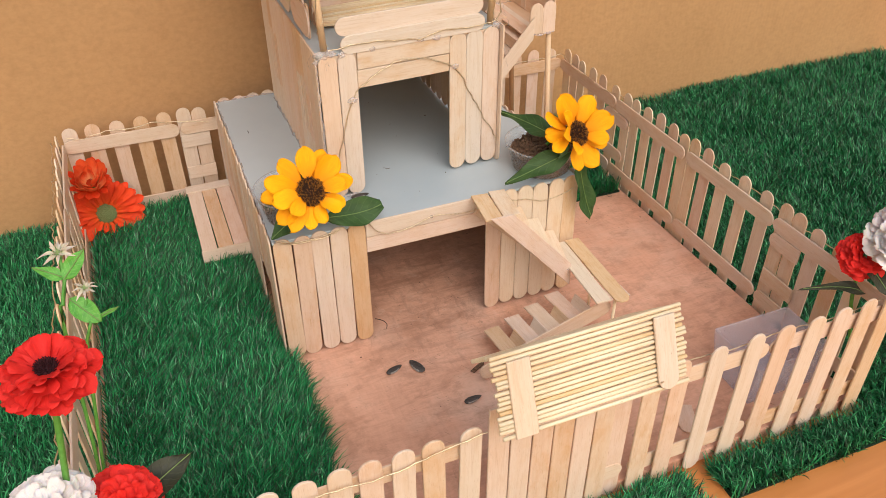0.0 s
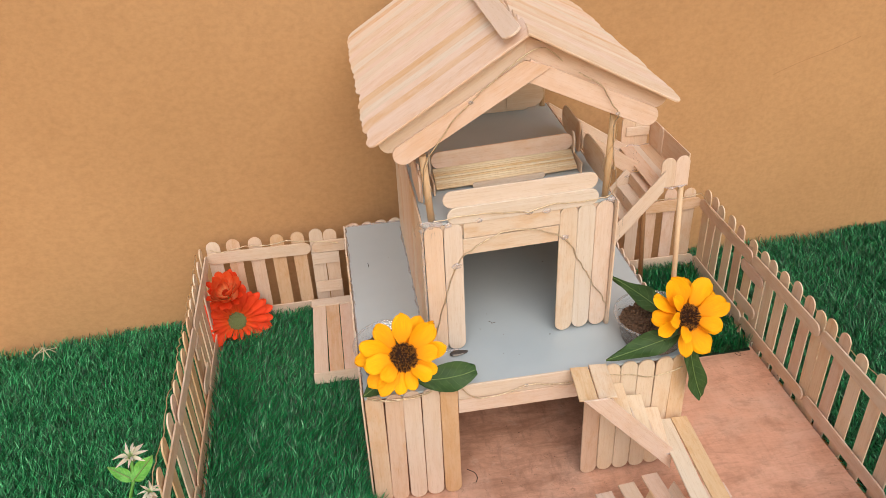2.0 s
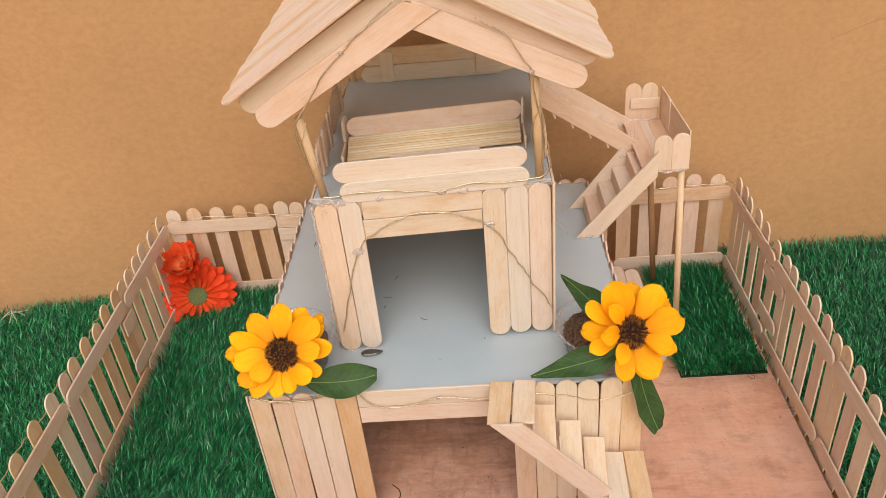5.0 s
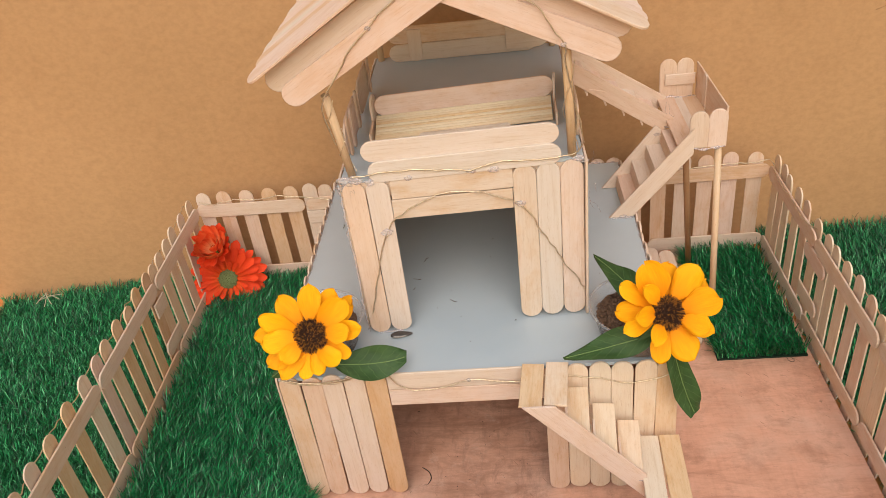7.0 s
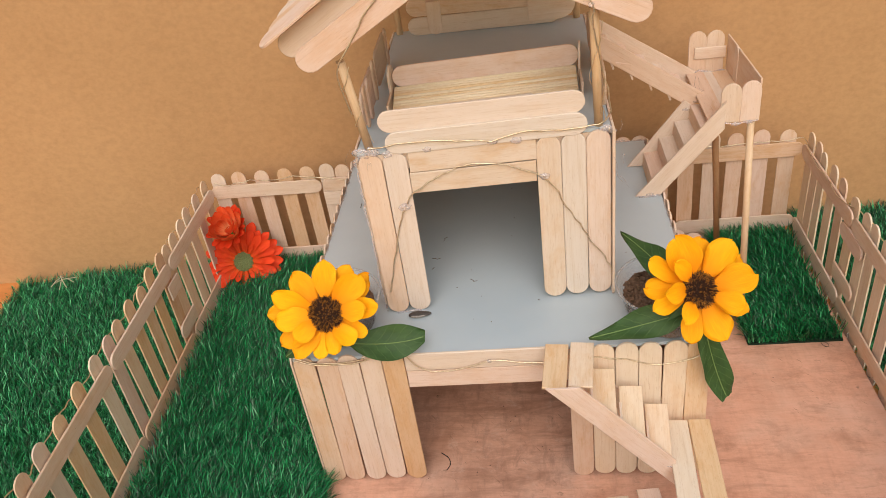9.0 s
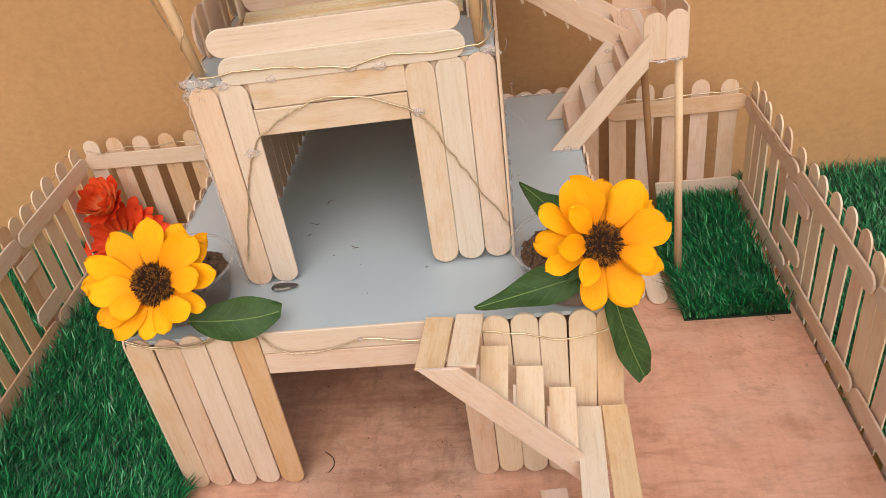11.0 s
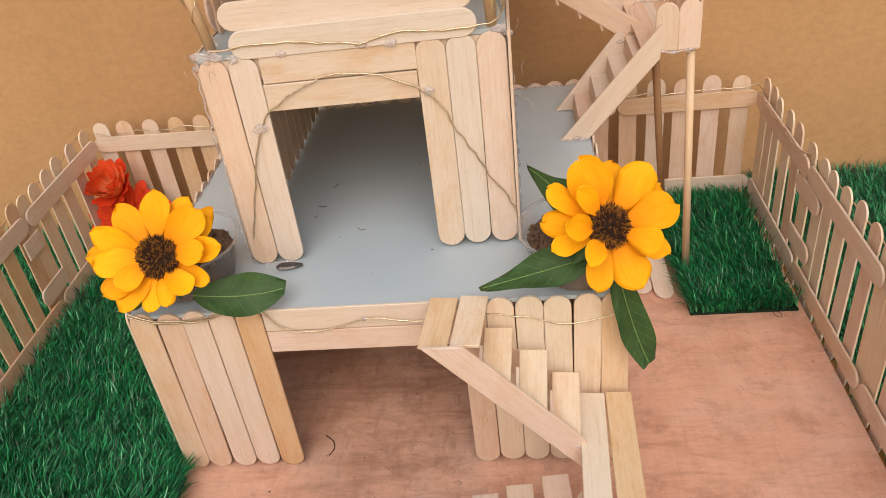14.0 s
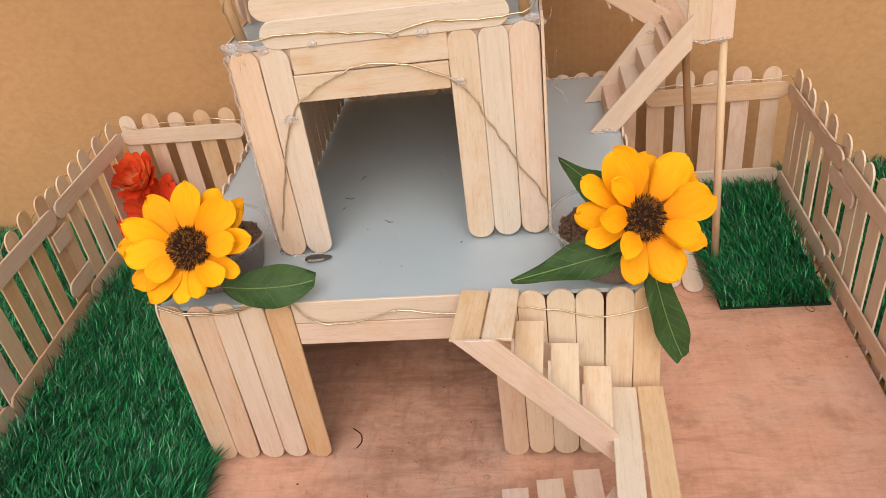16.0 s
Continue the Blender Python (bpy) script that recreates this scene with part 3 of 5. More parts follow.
RIGHT_Y = [0.945, 0.925, 0.903, 0.875, 0.847, 0.816, 0.786, 0.766, 0.740, 0.714, 0.688, 0.663, 0.643, 0.621, 0.589, 0.556, 0.522, 0.492, 0.473, 0.448, 0.420, 0.392, 0.366]
fence("fence", (FX1, FY1, 0), (FX1, FY0, 0), (1, 0, 0), [FY1 - y for y in RIGHT_Y], "pale craft-stick picket fence beside the bare board floor",
      [(0.155, 0.094, 0.055, (1, 1)), (0.155, 0.043, 0.050, (0, 1)), (0.478, 0.094, 0.042, (1, 0)), (0.482, 0.047, 0.045, (0, 0))])
LEFT_Y = [0.948, 0.915, 0.886, 0.862, 0.838, 0.815, 0.796, 0.768, 0.745, 0.718, 0.690, 0.666, 0.640, 0.606, 0.573, 0.541, 0.512, 0.482, 0.455, 0.428, 0.400, 0.372]
fence("fence", (FX0, FY0, 0), (FX0, FY1, 0), (-1, 0, 0), [y - FY0 for y in LEFT_Y], "pale craft-stick picket fence beside the turf strip",
      [(0.452, 0.090, 0.026, (0, 0)), (0.452, 0.040, 0.044, (1, 0))])
BACK_X = [-0.100, -0.074, -0.048, -0.018, 0.009, 0.034, 0.052, 0.08, 0.107, 0.134, 0.16, 0.187, 0.215, 0.242, 0.268, 0.295, 0.322, 0.348, 0.373, 0.398, 0.423, 0.450, 0.477, 0.504, 0.531, 0.560]
fence("fence", (FX0, FY1, 0), (FX1, FY1, 0), (0, 1, 0), [x - FX0 for x in BACK_X], "pale craft-stick picket fence along the cardboard",
      [(0.155, 0.094, 0.036, (0, 0)), (0.155, 0.048, 0.036, (0, 0))])
FRONT_X = [-0.095, -0.068, -0.04, -0.014, 0.012, 0.037, 0.060, 0.083, 0.107, 0.132, 0.160, 0.318, 0.346, 0.380, 0.415, 0.448, 0.481, 0.511, 0.540, 0.566]
fence("fence", (FX1, FY0, 0), (FX0, FY0, 0), (0, -1, 0), [FX1 - x for x in FRONT_X], "pale craft-stick picket fence with a roofed gate in it",
      skip=(FX1 - 0.312, FX1 - 0.172))


# ---- the roofed gate ----
def gate():
    g = thing("gate", (0.243, FY0, -0.013), "small closed gate of upright craft sticks under a skewer roof", "gate")
    for k in range(7):
        x = 0.184 + 0.0187 * k
        y = FY0 - 0.0025 + (0.004 if k == 6 else 0)
        stick(g, "board", (x, y, -0.012), (x, y, 0.150), (0, -1, 0), (1, 0), loose=0.7)
    for z in (0.02, 0.115):
        stick(g, "crossbar", (0.178, FY0 + 0.0005, z), (0.306, FY0 + 0.0005, z), (0, 1, 0), loose=0.3)
    top, low = V((0, FY0 - 0.007, 0.2045)), V((0, FY0 - 0.030, 0.1495))
    down = (low - top).normalized()
    n = V((0, down.z, -down.y)).normalized()
    if n.y > 0:
        n = -n
    bm = bmesh.new()
    corners = [(0.178, top), (0.312, top), (0.312, low), (0.178, low)]
    up = [bm.verts.new(V((x, p.y, p.z)) - n * 0.0016) for x, p in corners]
    dn = [bm.verts.new(V((x, p.y, p.z)) - n * 0.0030) for x, p in corners]
    bm.faces.new(up)
    bm.faces.new(dn[::-1])
    for k in range(4):
        bm.faces.new((up[k], dn[k], dn[(k + 1) % 4], up[(k + 1) % 4]))
    bm.normal_update()
    bmesh.ops.recalc_face_normals(bm, faces=bm.faces[:])
    sheet = part("roof", bm, WOOD, g)
    length = (low - top).length
    for k in range(17):
        p = top + down * (length * (k + rng.uniform(-0.15, 0.15)) / 16) + n * rng.uniform(-0.0004, 0.0004)
        dx = rng.uniform(-0.0015, 0.0015)
        rod(sheet, "skewer", (0.1715 + dx, p.y, p.z), (0.3245 + dx, p.y, p.z), 0.00155, SKEWER, sides=8)
    for x, cut in ((0.190, 0), (0.307, 1)):
        a, b = top + down * 0.004 + n * 0.0028, low + down * 0.002 + n * 0.0028
        stick(sheet, "batten", (x, a.y, a.z), (x, b.y, b.z), n, (0, cut), mat=WOOD if cut else AMBER_WOOD, loose=0.4)
    rear = V((0, FY0 + 0.036, 0.162))
    for k in range(1, 14):
        p = top + (rear - top) * (k / 13)
        rod(sheet, "skewer", (0.1775, p.y, p.z), (0.319, p.y, p.z), 0.0016, SKEWER, sides=8)
    for x in (0.205, 0.290):
        stick(g, "post", (x, FY0 + 0.006, -0.001), (x, FY0 + 0.006, 0.190), (0, 1, 0), (0, 0), loose=0.3)


gate()


# ---- the playhouse ----
PX0, PX1, PY0, PY1, PZ = 0.0735, 0.400, 0.613, 0.942, 0.1475
HX0, HX1, HY0, HY1, HZ = 0.147, 0.3345, 0.677, 0.928, 0.297

house = thing("playhouse", (0.237, 0.78, 0.0), "two-storey toy playhouse of pale craft sticks with a gabled roof", "playhouse")
part("platform", box_bm(PX0 + 0.001, PY0 + 0.001, PZ - 0.003, PX1 - 0.001, PY1 - 0.001, PZ, 0.0004), LAMINATE, house, "pale grey laminate platform")
floor_bm = box_bm(HX0 + 0.0002, HY0, HZ - 0.001, HX1 - 0.0002, HY1 - 0.001, HZ + 0.002)
for v in floor_bm.verts:
    if v.co.y < HY0 + 0.01:
        v.co.y = 0.6700 + 0.058 * (v.co.x - 0.15)
part("upper_floor", floor_bm, LAMINATE, house, "pale grey laminate floor")
part("ledger", box_bm(0.17, PY0 + 0.003, 0.128, 0.29, PY0 + 0.006, PZ - 0.0035), WOOD, house)

# ground floor walls
for k in range(5):
    x = 0.0833 + 0.0183 * k
    stick(house, "wall_stick", (x, PY0, 0.0005), (x, PY0, 0.1505), (0, -1, 0), mat=AMBER_WOOD if k in (0, 4) else WOOD)
for k in range(6):
    x = 0.303 + 0.0180 * k
    stick(house, "wall_stick", (x, PY0 - 0.0022, 0.0005), (x, PY0 - 0.0012, 0.1495), (0, -1, 0), mat=WOOD if k == 0 else BLOND_LIT_WOOD)
for z, ends in ((0.1398, (0, 0)), (0.1215, (0, 0))):
    stick(house, "lintel_stick", (0.1655, PY0 + 0.0004, z), (0.294, PY0 + 0.0004, z), (0, -1, 0), ends, loose=0.3)
for k in range(18):
    y = PY0 + 0.0105 + 0.0183 * k
    for x, s in ((PX0 - 0.0012, -1), (PX1 + 0.0012, 1)):
        if s < 0 and k in (2, 3, 4):
            stick(house, "wall_stick", (x, y, 0.075), (x, y, 0.1515), (s, 0, 0), (0, 1))
        else:
            stick(house, "wall_stick", (x, y, 0.0005), (x, y, 0.1515), (s, 0, 0))
    stick(house, "wall_stick", (PX0 + 0.011 + 0.0182 * k, PY1 + 0.0008, 0.003), (PX0 + 0.011 + 0.0182 * k, PY1 + 0.0008, 0.1520), (0, 1, 0))

# upper storey, front (it stands slightly askew)
def front_y(x):
    return 0.6680 + 0.058 * (x - 0.15)


for x, tone in ((0.1565, AMBER_WOOD), (0.1750, PALE_WOOD)):
    stick(house, "wall_stick", (x, front_y(x), PZ + 0.0005), (x, front_y(x), PZ + 0.1500), (0.058, -1, 0), (1, 1), 0.0179, mat=tone, loose=0.5)
for x in (0.2885, 0.3068, 0.3252):
    stick(house, "wall_stick", (x, front_y(x), PZ + 0.0015), (x, front_y(x), PZ + 0.1505), (0.058, -1, 0), (1, 1), 0.0181, mat=PALE_WOOD, loose=0.35)
for z in (0.2880, 0.2697):
    stick(house, "lintel_stick", (0.1842, front_y(0.1842) + 0.0004, z), (0.2792, front_y(0.2792) + 0.0004, z), (0.058, -1, 0), (0, 0), mat=PALE_WOOD, loose=0.4)
for y, z, x0, x1 in ((-0.0005, 0.3050, 0.170, 0.3175), (0.0018, 0.3215, 0.1665, 0.3165)):
    stick(house, "parapet_stick", (x0, front_y(x0) + y, z), (x1, front_y(x1) + y, z), (0.058, -1, 0), mat=PALE_WOOD, loose=0.4)
# added wood strip that keeps the gaps between stick tops from going dark
gap_strip = box_bm(HX0 + 0.002, 0.0, 0.282, HX1 - 0.003, 0.003, HZ - 0.0015)
for v in gap_strip.verts:
    v.co.y += front_y(v.co.x) + 0.0022
part("tie_board", gap_strip, WOOD, house)
# added, unseen panel: warms the light bounced about inside the doorway
part("ceiling_board", box_bm(HX0 + 0.001, HY0 + 0.008, HZ - 0.0042, HX1 - 0.001, HY1 - 0.002, HZ - 0.0014), WOOD, house, "added wooden underside of the upper floor for warm bounce")
# sides and back, with slatted window openings
for x, s in ((HX0 - 0.0012, -1), (HX1 + 0.0012, 1)):
    for k in range(14):
        y = HY0 + 0.003 + 0.0183 * k
        if s < 0 and k in (2, 3, 4, 10, 11):
            stick(house, "wall_stick", (x, y, PZ + 0.0005), (x, y, 0.194), (s, 0, 0), (1, 0), loose=0.3)
            stick(house, "wall_stick", (x, y, 0.251), (x, y, HZ + 0.0028), (s, 0, 0), (0, 0), loose=0.3)
            for d in (0.0,):
                stick(house, "window_bar", (x, y + d, 0.190), (x, y + d, 0.255), (s, 0, 0), (0, 0), 0.0145, loose=0.3)
        else:
            stick(house, "wall_stick", (x, y, PZ + 0.0005), (x, y, HZ + 0.0028), (s, 0, 0), (1, 0), loose=0.3)
for k in range(10):
    x = HX0 + 0.0095 + 0.0187 * k
    stick(house, "wall_stick", (x, HY1, PZ + 0.0005), (x, HY1, HZ + 0.001), (0, 1, 0), (1, 0), loose=0.3)

# railings of the upper floor
for z in (0.308, 0.326):
    stick(house, "railing_stick", (0.164, 0.912, z), (0.312, 0.912, z), (0, -1, 0), loose=0.6)
stick(house, "railing_batten", (0.1905, 0.910, 0.300), (0.1905, 0.910, 0.333), (0, -1, 0), (1, 0), 0.014)
stick(house, "railing_stick", (0.281, 0.910, 0.318), (0.326, 0.910, 0.318), (0, -1, 0), (0, 1), 0.030)
for x, s in ((HX0 + 0.003, 1), (HX1 - 0.002, -1)):
    for y0, y1 in ((0.700, 0.772), (0.776, 0.850)):
        stick(house, "railing_stick", (x, y0, 0.316), (x, y1, 0.316), (s, 0, 0), (1, 1), 0.030, loose=0.8)
    for y in (0.712, 0.728, 0.760, 0.838) if s > 0 else (0.786,):
        stick(house, "railing_batten", (x + s * 0.002, y, 0.300), (x + s * 0.002, y, 0.334), (s, 0, 0), (1, 1), 0.010)

# corner posts that carry the roof
for p0, p1 in (((0.156, 0.676, 0.2985), (0.150, 0.666, 0.372)), ((0.326, 0.684, 0.2985), (0.322, 0.668, 0.392)), ((0.153, 0.920, 0.2985), (0.153, 0.920, 0.41)), ((0.328, 0.920, 0.2985), (0.328, 0.920, 0.41))):
    rod(house, "post", p0, p1, 0.0033, DOWEL)

# roof: two panels with overlapping sticks, boards along the gable and a ridge cap
RIDGE, EAVE_L, EAVE_R = V((0.238, 0, 0.4785)), V((0.102, 0, 0.393)), V((0.375, 0, 0.4065))
for eave, s in ((EAVE_L, -1), (EAVE_R, 1)):
    down = (eave - RIDGE).normalized()
    n = V((-down.z, 0, down.x))
    if n.z < 0:
        n = -n
    bm = bmesh.new()
    inner = RIDGE + down * (eave - RIDGE).length * 0.96
    loop = [(RIDGE.x, 0.655, RIDGE.z), (RIDGE.x, 0.94, RIDGE.z), (inner.x, 0.94, inner.z), (inner.x, 0.655, inner.z)]
    up = [bm.verts.new(V(p) - n * 0.0010) for p in loop]
    dn = [bm.verts.new(V(p) - n * 0.0028) for p in loop]
    bm.faces.new(up)
    bm.faces.new(dn[::-1])
    for k in range(4):
        bm.faces.new((up[k], dn[k], dn[(k + 1) % 4], up[(k + 1) % 4]))
    bmesh.ops.recalc_face_normals(bm, faces=bm.faces[:])
    panel = part("roof_panel", bm, WOOD, house, "roof slope of overlapping craft sticks")
    for k in range(22):
        y = 0.652 + 0.0137 * k
        d = rng.gauss(0, 0.0012)
        a, b = RIDGE + down * (0.000 + d), eave + down * d
        stick(panel, "roof_stick", (a.x, y, a.z), (b.x, y, b.z), (n + V((0, -0.20, 0))), (0, 1), loose=0.9)
# boards along the gable, in two layers
for p0, p1, y, cut in (((0.114, 0.3855), (0.238, 0.4600), 0.6575, 0.6), ((0.364, 0.4035), (0.2372, 0.4622), 0.6585, -0.47),
                       ((0.1245, 0.3755), (0.2480, 0.4490), 0.6530, -0.9), ((0.3565, 0.3885), (0.2385, 0.4445), 0.6548, 0.0)):
    stick(house, "gable_board", (p0[0], y, p0[1]), (p1[0], y, p1[1]), (0, -1, 0), (1, 0), 0.0185, loose=0.1, skews=(0.0, cut))
stick(house, "ridge_cap", (0.2235, 0.640, 0.4790), (0.2235, 0.790, 0.4790), (-0.52, 0, 0.85), loose=0.5)
stick(house, "ridge_cap", (0.2235, 0.792, 0.4790), (0.2235, 0.942, 0.4790), (-0.52, 0, 0.85), loose=0.5)

# front stairs, upper flight
for x in (0.2745, 0.2935):
    stick(house, "landing_stick", (x + 0.0065, 0.566, PZ + 0.004), (x + 0.0115, 0.6125, PZ + 0.004), (0, 0, 1), (0, 0), mat=BLOND_LIT_WOOD, loose=0.5)
for x, z, dip in ((0.3190, 0.1335, 0.0095), (0.3400, 0.1145, 0.0135), (0.3600, 0.0935, 0.0135)):
    stick(house, "tread", (x - 0.0025, 0.5612, z - dip), (x, 0.6010, z + 0.001), (0, -0.2, 1), (0, 0), mat=BLOND_LIT_WOOD, loose=0.3)
    stick(house, "riser", (x - 0.0110, 0.563, z - 0.0030), (x - 0.0102, 0.580, z + 0.0015), (1, 0, 0), (0, 0), 0.012, loose=0.3)
stick(house, "stringer", (0.287, 0.5605, 0.1565), (0.369, 0.5585, 0.0645), (0, -1, 0), (0, 0), 0.0182, loose=0.1, skews=(0.89, -1.12))
stick(house, "stringer", (0.285, 0.6105, 0.138), (0.371, 0.6105, 0.056), (0, -1, 0), (0, 0), loose=0.2)
# middle landing with its post
stick(house, "landing_stick", (0.3708, 0.4960, 0.0740), (0.3768, 0.6015, 0.0740), (0, 0, 1), (0, 0), 0.0165, mat=BLOND_LIT_WOOD, loose=0.1)
stick(house, "landing_stick", (0.3898, 0.4880, 0.0745), (0.3940, 0.6015, 0.0740), (0, 0, 1), (1, 0), 0.0165, mat=BLOND_LIT_WOOD, loose=0.1)
stick(house, "landing_batten", (0.366, 0.505, 0.0725), (0.402, 0.505, 0.0725), (0, 0, 1), (0, 0))
rod(house, "landing_post", (0.386, 0.4985, 0.0005), (0.386, 0.4985, 0.0735), 0.0016, BAMBOO)
rod(house, "landing_post", (0.398, 0.560, 0.0005), (0.398, 0.560, 0.0735), 0.0016, BAMBOO)
# lower flight
for x, z in ((0.3490, 0.0425), (0.3258, 0.0338), (0.3027, 0.0250), (0.2795, 0.0165)):
    stick(house, "tread", (x + 0.004, 0.508, z + 0.003), (x, 0.5605, z), (0, 0, 1), (0, 0), loose=0.5)
    stick(house, "riser", (x + 0.0150, 0.509, z + 0.0085), (x + 0.0130, 0.538, z + 0.0065), (-1, 0, 0.45), (0, 0), 0.0125, loose=0.4)
stick(house, "stringer", (0.386, 0.5050, 0.0590), (0.242, 0.5050, 0.0130), (0, -1, 0.1), (1, 1), loose=0.2)

# stair tower at the side: flight from the platform, landing, flight to the upper floor
stick(house, "stringer", (0.3855, 0.8245, 0.1485), (0.4525, 0.8245, 0.2280), (0, -1, 0), (0, 0), 0.0180, loose=0.1, skews=(-0.858, 1.17))
stick(house, "stringer", (0.3850, 0.8840, 0.1485), (0.4345, 0.8840, 0.2125), (0, -1, 0), (0, 0), 0.0180, loose=0.1, skews=(-0.77, 0.0))
for k in range(4):
    x, z = 0.3975 + 0.0145 * k, 0.1635 + 0.0165 * k
    stick(house, "tread", (x, 0.826, z), (x, 0.8825, z), (-0.06, 0, 1), (0, 0), 0.016, loose=0.6)
    stick(house, "riser", (x - 0.0075, 0.826, z - 0.007), (x - 0.0075, 0.8825, z - 0.007), (-1, 0, 0.1), (0, 0), 0.014, loose=0.6)
for x in (0.4475, 0.4640, 0.4730):
    stick(house, "landing_stick", (x, 0.829, 0.2215), (x, 0.940, 0.2215), (0, 0, 1), (0, 0), 0.0178, loose=0.5)
for x, z1 in ((0.4570, 0.2575), (0.4745, 0.2585)):
    stick(house, "tower_stick", (x, 0.8275, 0.2195), (x, 0.8275, z1), (0, -1, 0), (0, 1), loose=0.8)
for x, z1 in ((0.4495, 0.2645), (0.4670, 0.2650)):
    stick(house, "tower_stick", (x, 0.9405, 0.2195), (x, 0.9405, z1), (0, -1, 0), (0, 1), loose=0.8)
stick(house, "tower_batten", (0.445, 0.9385, 0.2425), (0.476, 0.9385, 0.2425), (0, -1, 0), (0, 0), 0.012)
for z in (0.2325, 0.2500):
    stick(house, "tower_stick", (0.4825, 0.829, z), (0.4800, 0.942, z), (1, 0, 0), (0, 0), 0.0182, loose=0.1)
stick(house, "tower_batten", (0.4800, 0.906, 0.224), (0.4800, 0.906, 0.260), (-1, 0, 0), (0, 1), 0.012)
for y, a, b in ((0.886, (0.4410, 0.2155), (0.336, 0.2875)), (0.937, (0.4430, 0.2165), (0.336, 0.2870))):
    stick(house, "stringer", (a[0], y, a[1]), (b[0], y, b[1]), (0, -1, 0), (0, 0), 0.0185, loose=0.1)
for k in range(5):
    x, z = 0.424 - 0.0185 * k, 0.2235 + 0.0125 * k
    stick(house, "tread", (x, 0.885, z), (x, 0.937, z), (0.25, 0, 1), (0, 0), 0.016, loose=0.6)
    stick(house, "riser", (x + 0.007, 0.8865, z - 0.0105), (x + 0.007, 0.9355, z - 0.0105), (1, 0, 0.35), (0, 0), 0.016, loose=0.6)
rod(house, "tower_post", (0.4860, 0.8235, 0.0005), (0.4775, 0.8320, 0.2200), 0.0034, DOWEL)
rod(house, "tower_post", (0.4830, 0.9250, 0.0005), (0.4600, 0.9000, 0.2200), 0.0034, DARK_DOWEL, "darker brown dowel")


# ---- bench on the upper floor ----
def balcony_bench():
    z0 = HZ + 0.0025
    b = thing("bench", (0.243, 0.745, z0), "small bench with skewer seat and stick backrest on the upper floor", "bench")
    tilt = 0.088
    def at(x, y, z):
        return (x, y + tilt * (x - 0.243), z)
    for k in range(10):
        y = 0.7345 + 0.00247 * k + rng.gauss(0, 0.0002)
        z = z0 + 0.0040 + 0.00108 * k + rng.gauss(0, 0.0003)
        rod(b, "seat_skewer", at(0.169, y, z), at(0.3155, y, z), 0.0016, SKEWER, sides=8)
    stick(b, "backrest", at(0.168, 0.7605, z0 + 0.0222), at(0.318, 0.7605, z0 + 0.0222), (0, -1, 0.15), loose=0.3)
    for x in (0.1665, 0.319):
        stick(b, "side", at(x, 0.7635, z0), at(x, 0.7615, z0 + 0.032), (1, -tilt, 0), (0, 1), 0.0182, loose=0.3)
        stick(b, "arm", at(x - 0.0003, 0.728, z0 + 0.0062), at(x - 0.0003, 0.7725, z0 + 0.0062), (1, -tilt, 0), (0, 0), 0.0120, loose=0.3)
    stick(b, "rail", at(0.205, 0.732, z0 + 0.0032), at(0.281, 0.732, z0 + 0.0032), (0, -1, 0), (1, 1), 0.006, loose=0.2)


balcony_bench()


# ---- low platforms at both sides of the house ----
def low_platform(x0, y0, y1, label):
    p = thing("low_platform", (x0 + 0.027, (y0 + y1) / 2, 0.0), label, "platform")
    for k in range(3):
        x = x0 + 0.009 + 0.0184 * k
        stick(p, "plank", (x, y0, 0.0285), (x, y1, 0.0305), (0, 0, 1), (0, 0), loose=0.7)
        stick(p, "leg", (x, y0 - 0.001, 0.0005), (x, y0 - 0.001, 0.029), (0, -1, 0), (1, 0), loose=0.7)
    stick(p, "front_board", (x0 - 0.001, y0 - 0.0032, 0.023), (x0 + 0.056, y0 - 0.0032, 0.023), (0, -1, 0.25), (0, 0), 0.015, loose=0.3)
    stick(p, "rear_board", (x0 - 0.001, y1 - 0.008, 0.0325), (x0 + 0.056, y1 - 0.008, 0.0325), (0, 0, 1), (0, 0), 0.0165, loose=0.6)
    for k in range(3):
        x = x0 + 0.009 + 0.0184 * k
        stick(p, "leg", (x, y1 - 0.002, 0.0005), (x, y1 - 0.002, 0.029), (0, 1, 0), (1, 0), loose=0.5)


low_platform(0.0165, 0.800, 0.950, "low craft-stick platform on the turf beside the house wall")
lp = thing("stick_ramp", (0.445, 0.86, 0.0), "two craft sticks lying as a ramp beside the house wall", "ramp")
for x, y0 in ((0.4445, 0.797), (0.4625, 0.789)):
    stick(lp, "plank", (x, y0, 0.002), (x - 0.006, y0 + 0.150, 0.022), (0, 0, 1), loose=0.5)


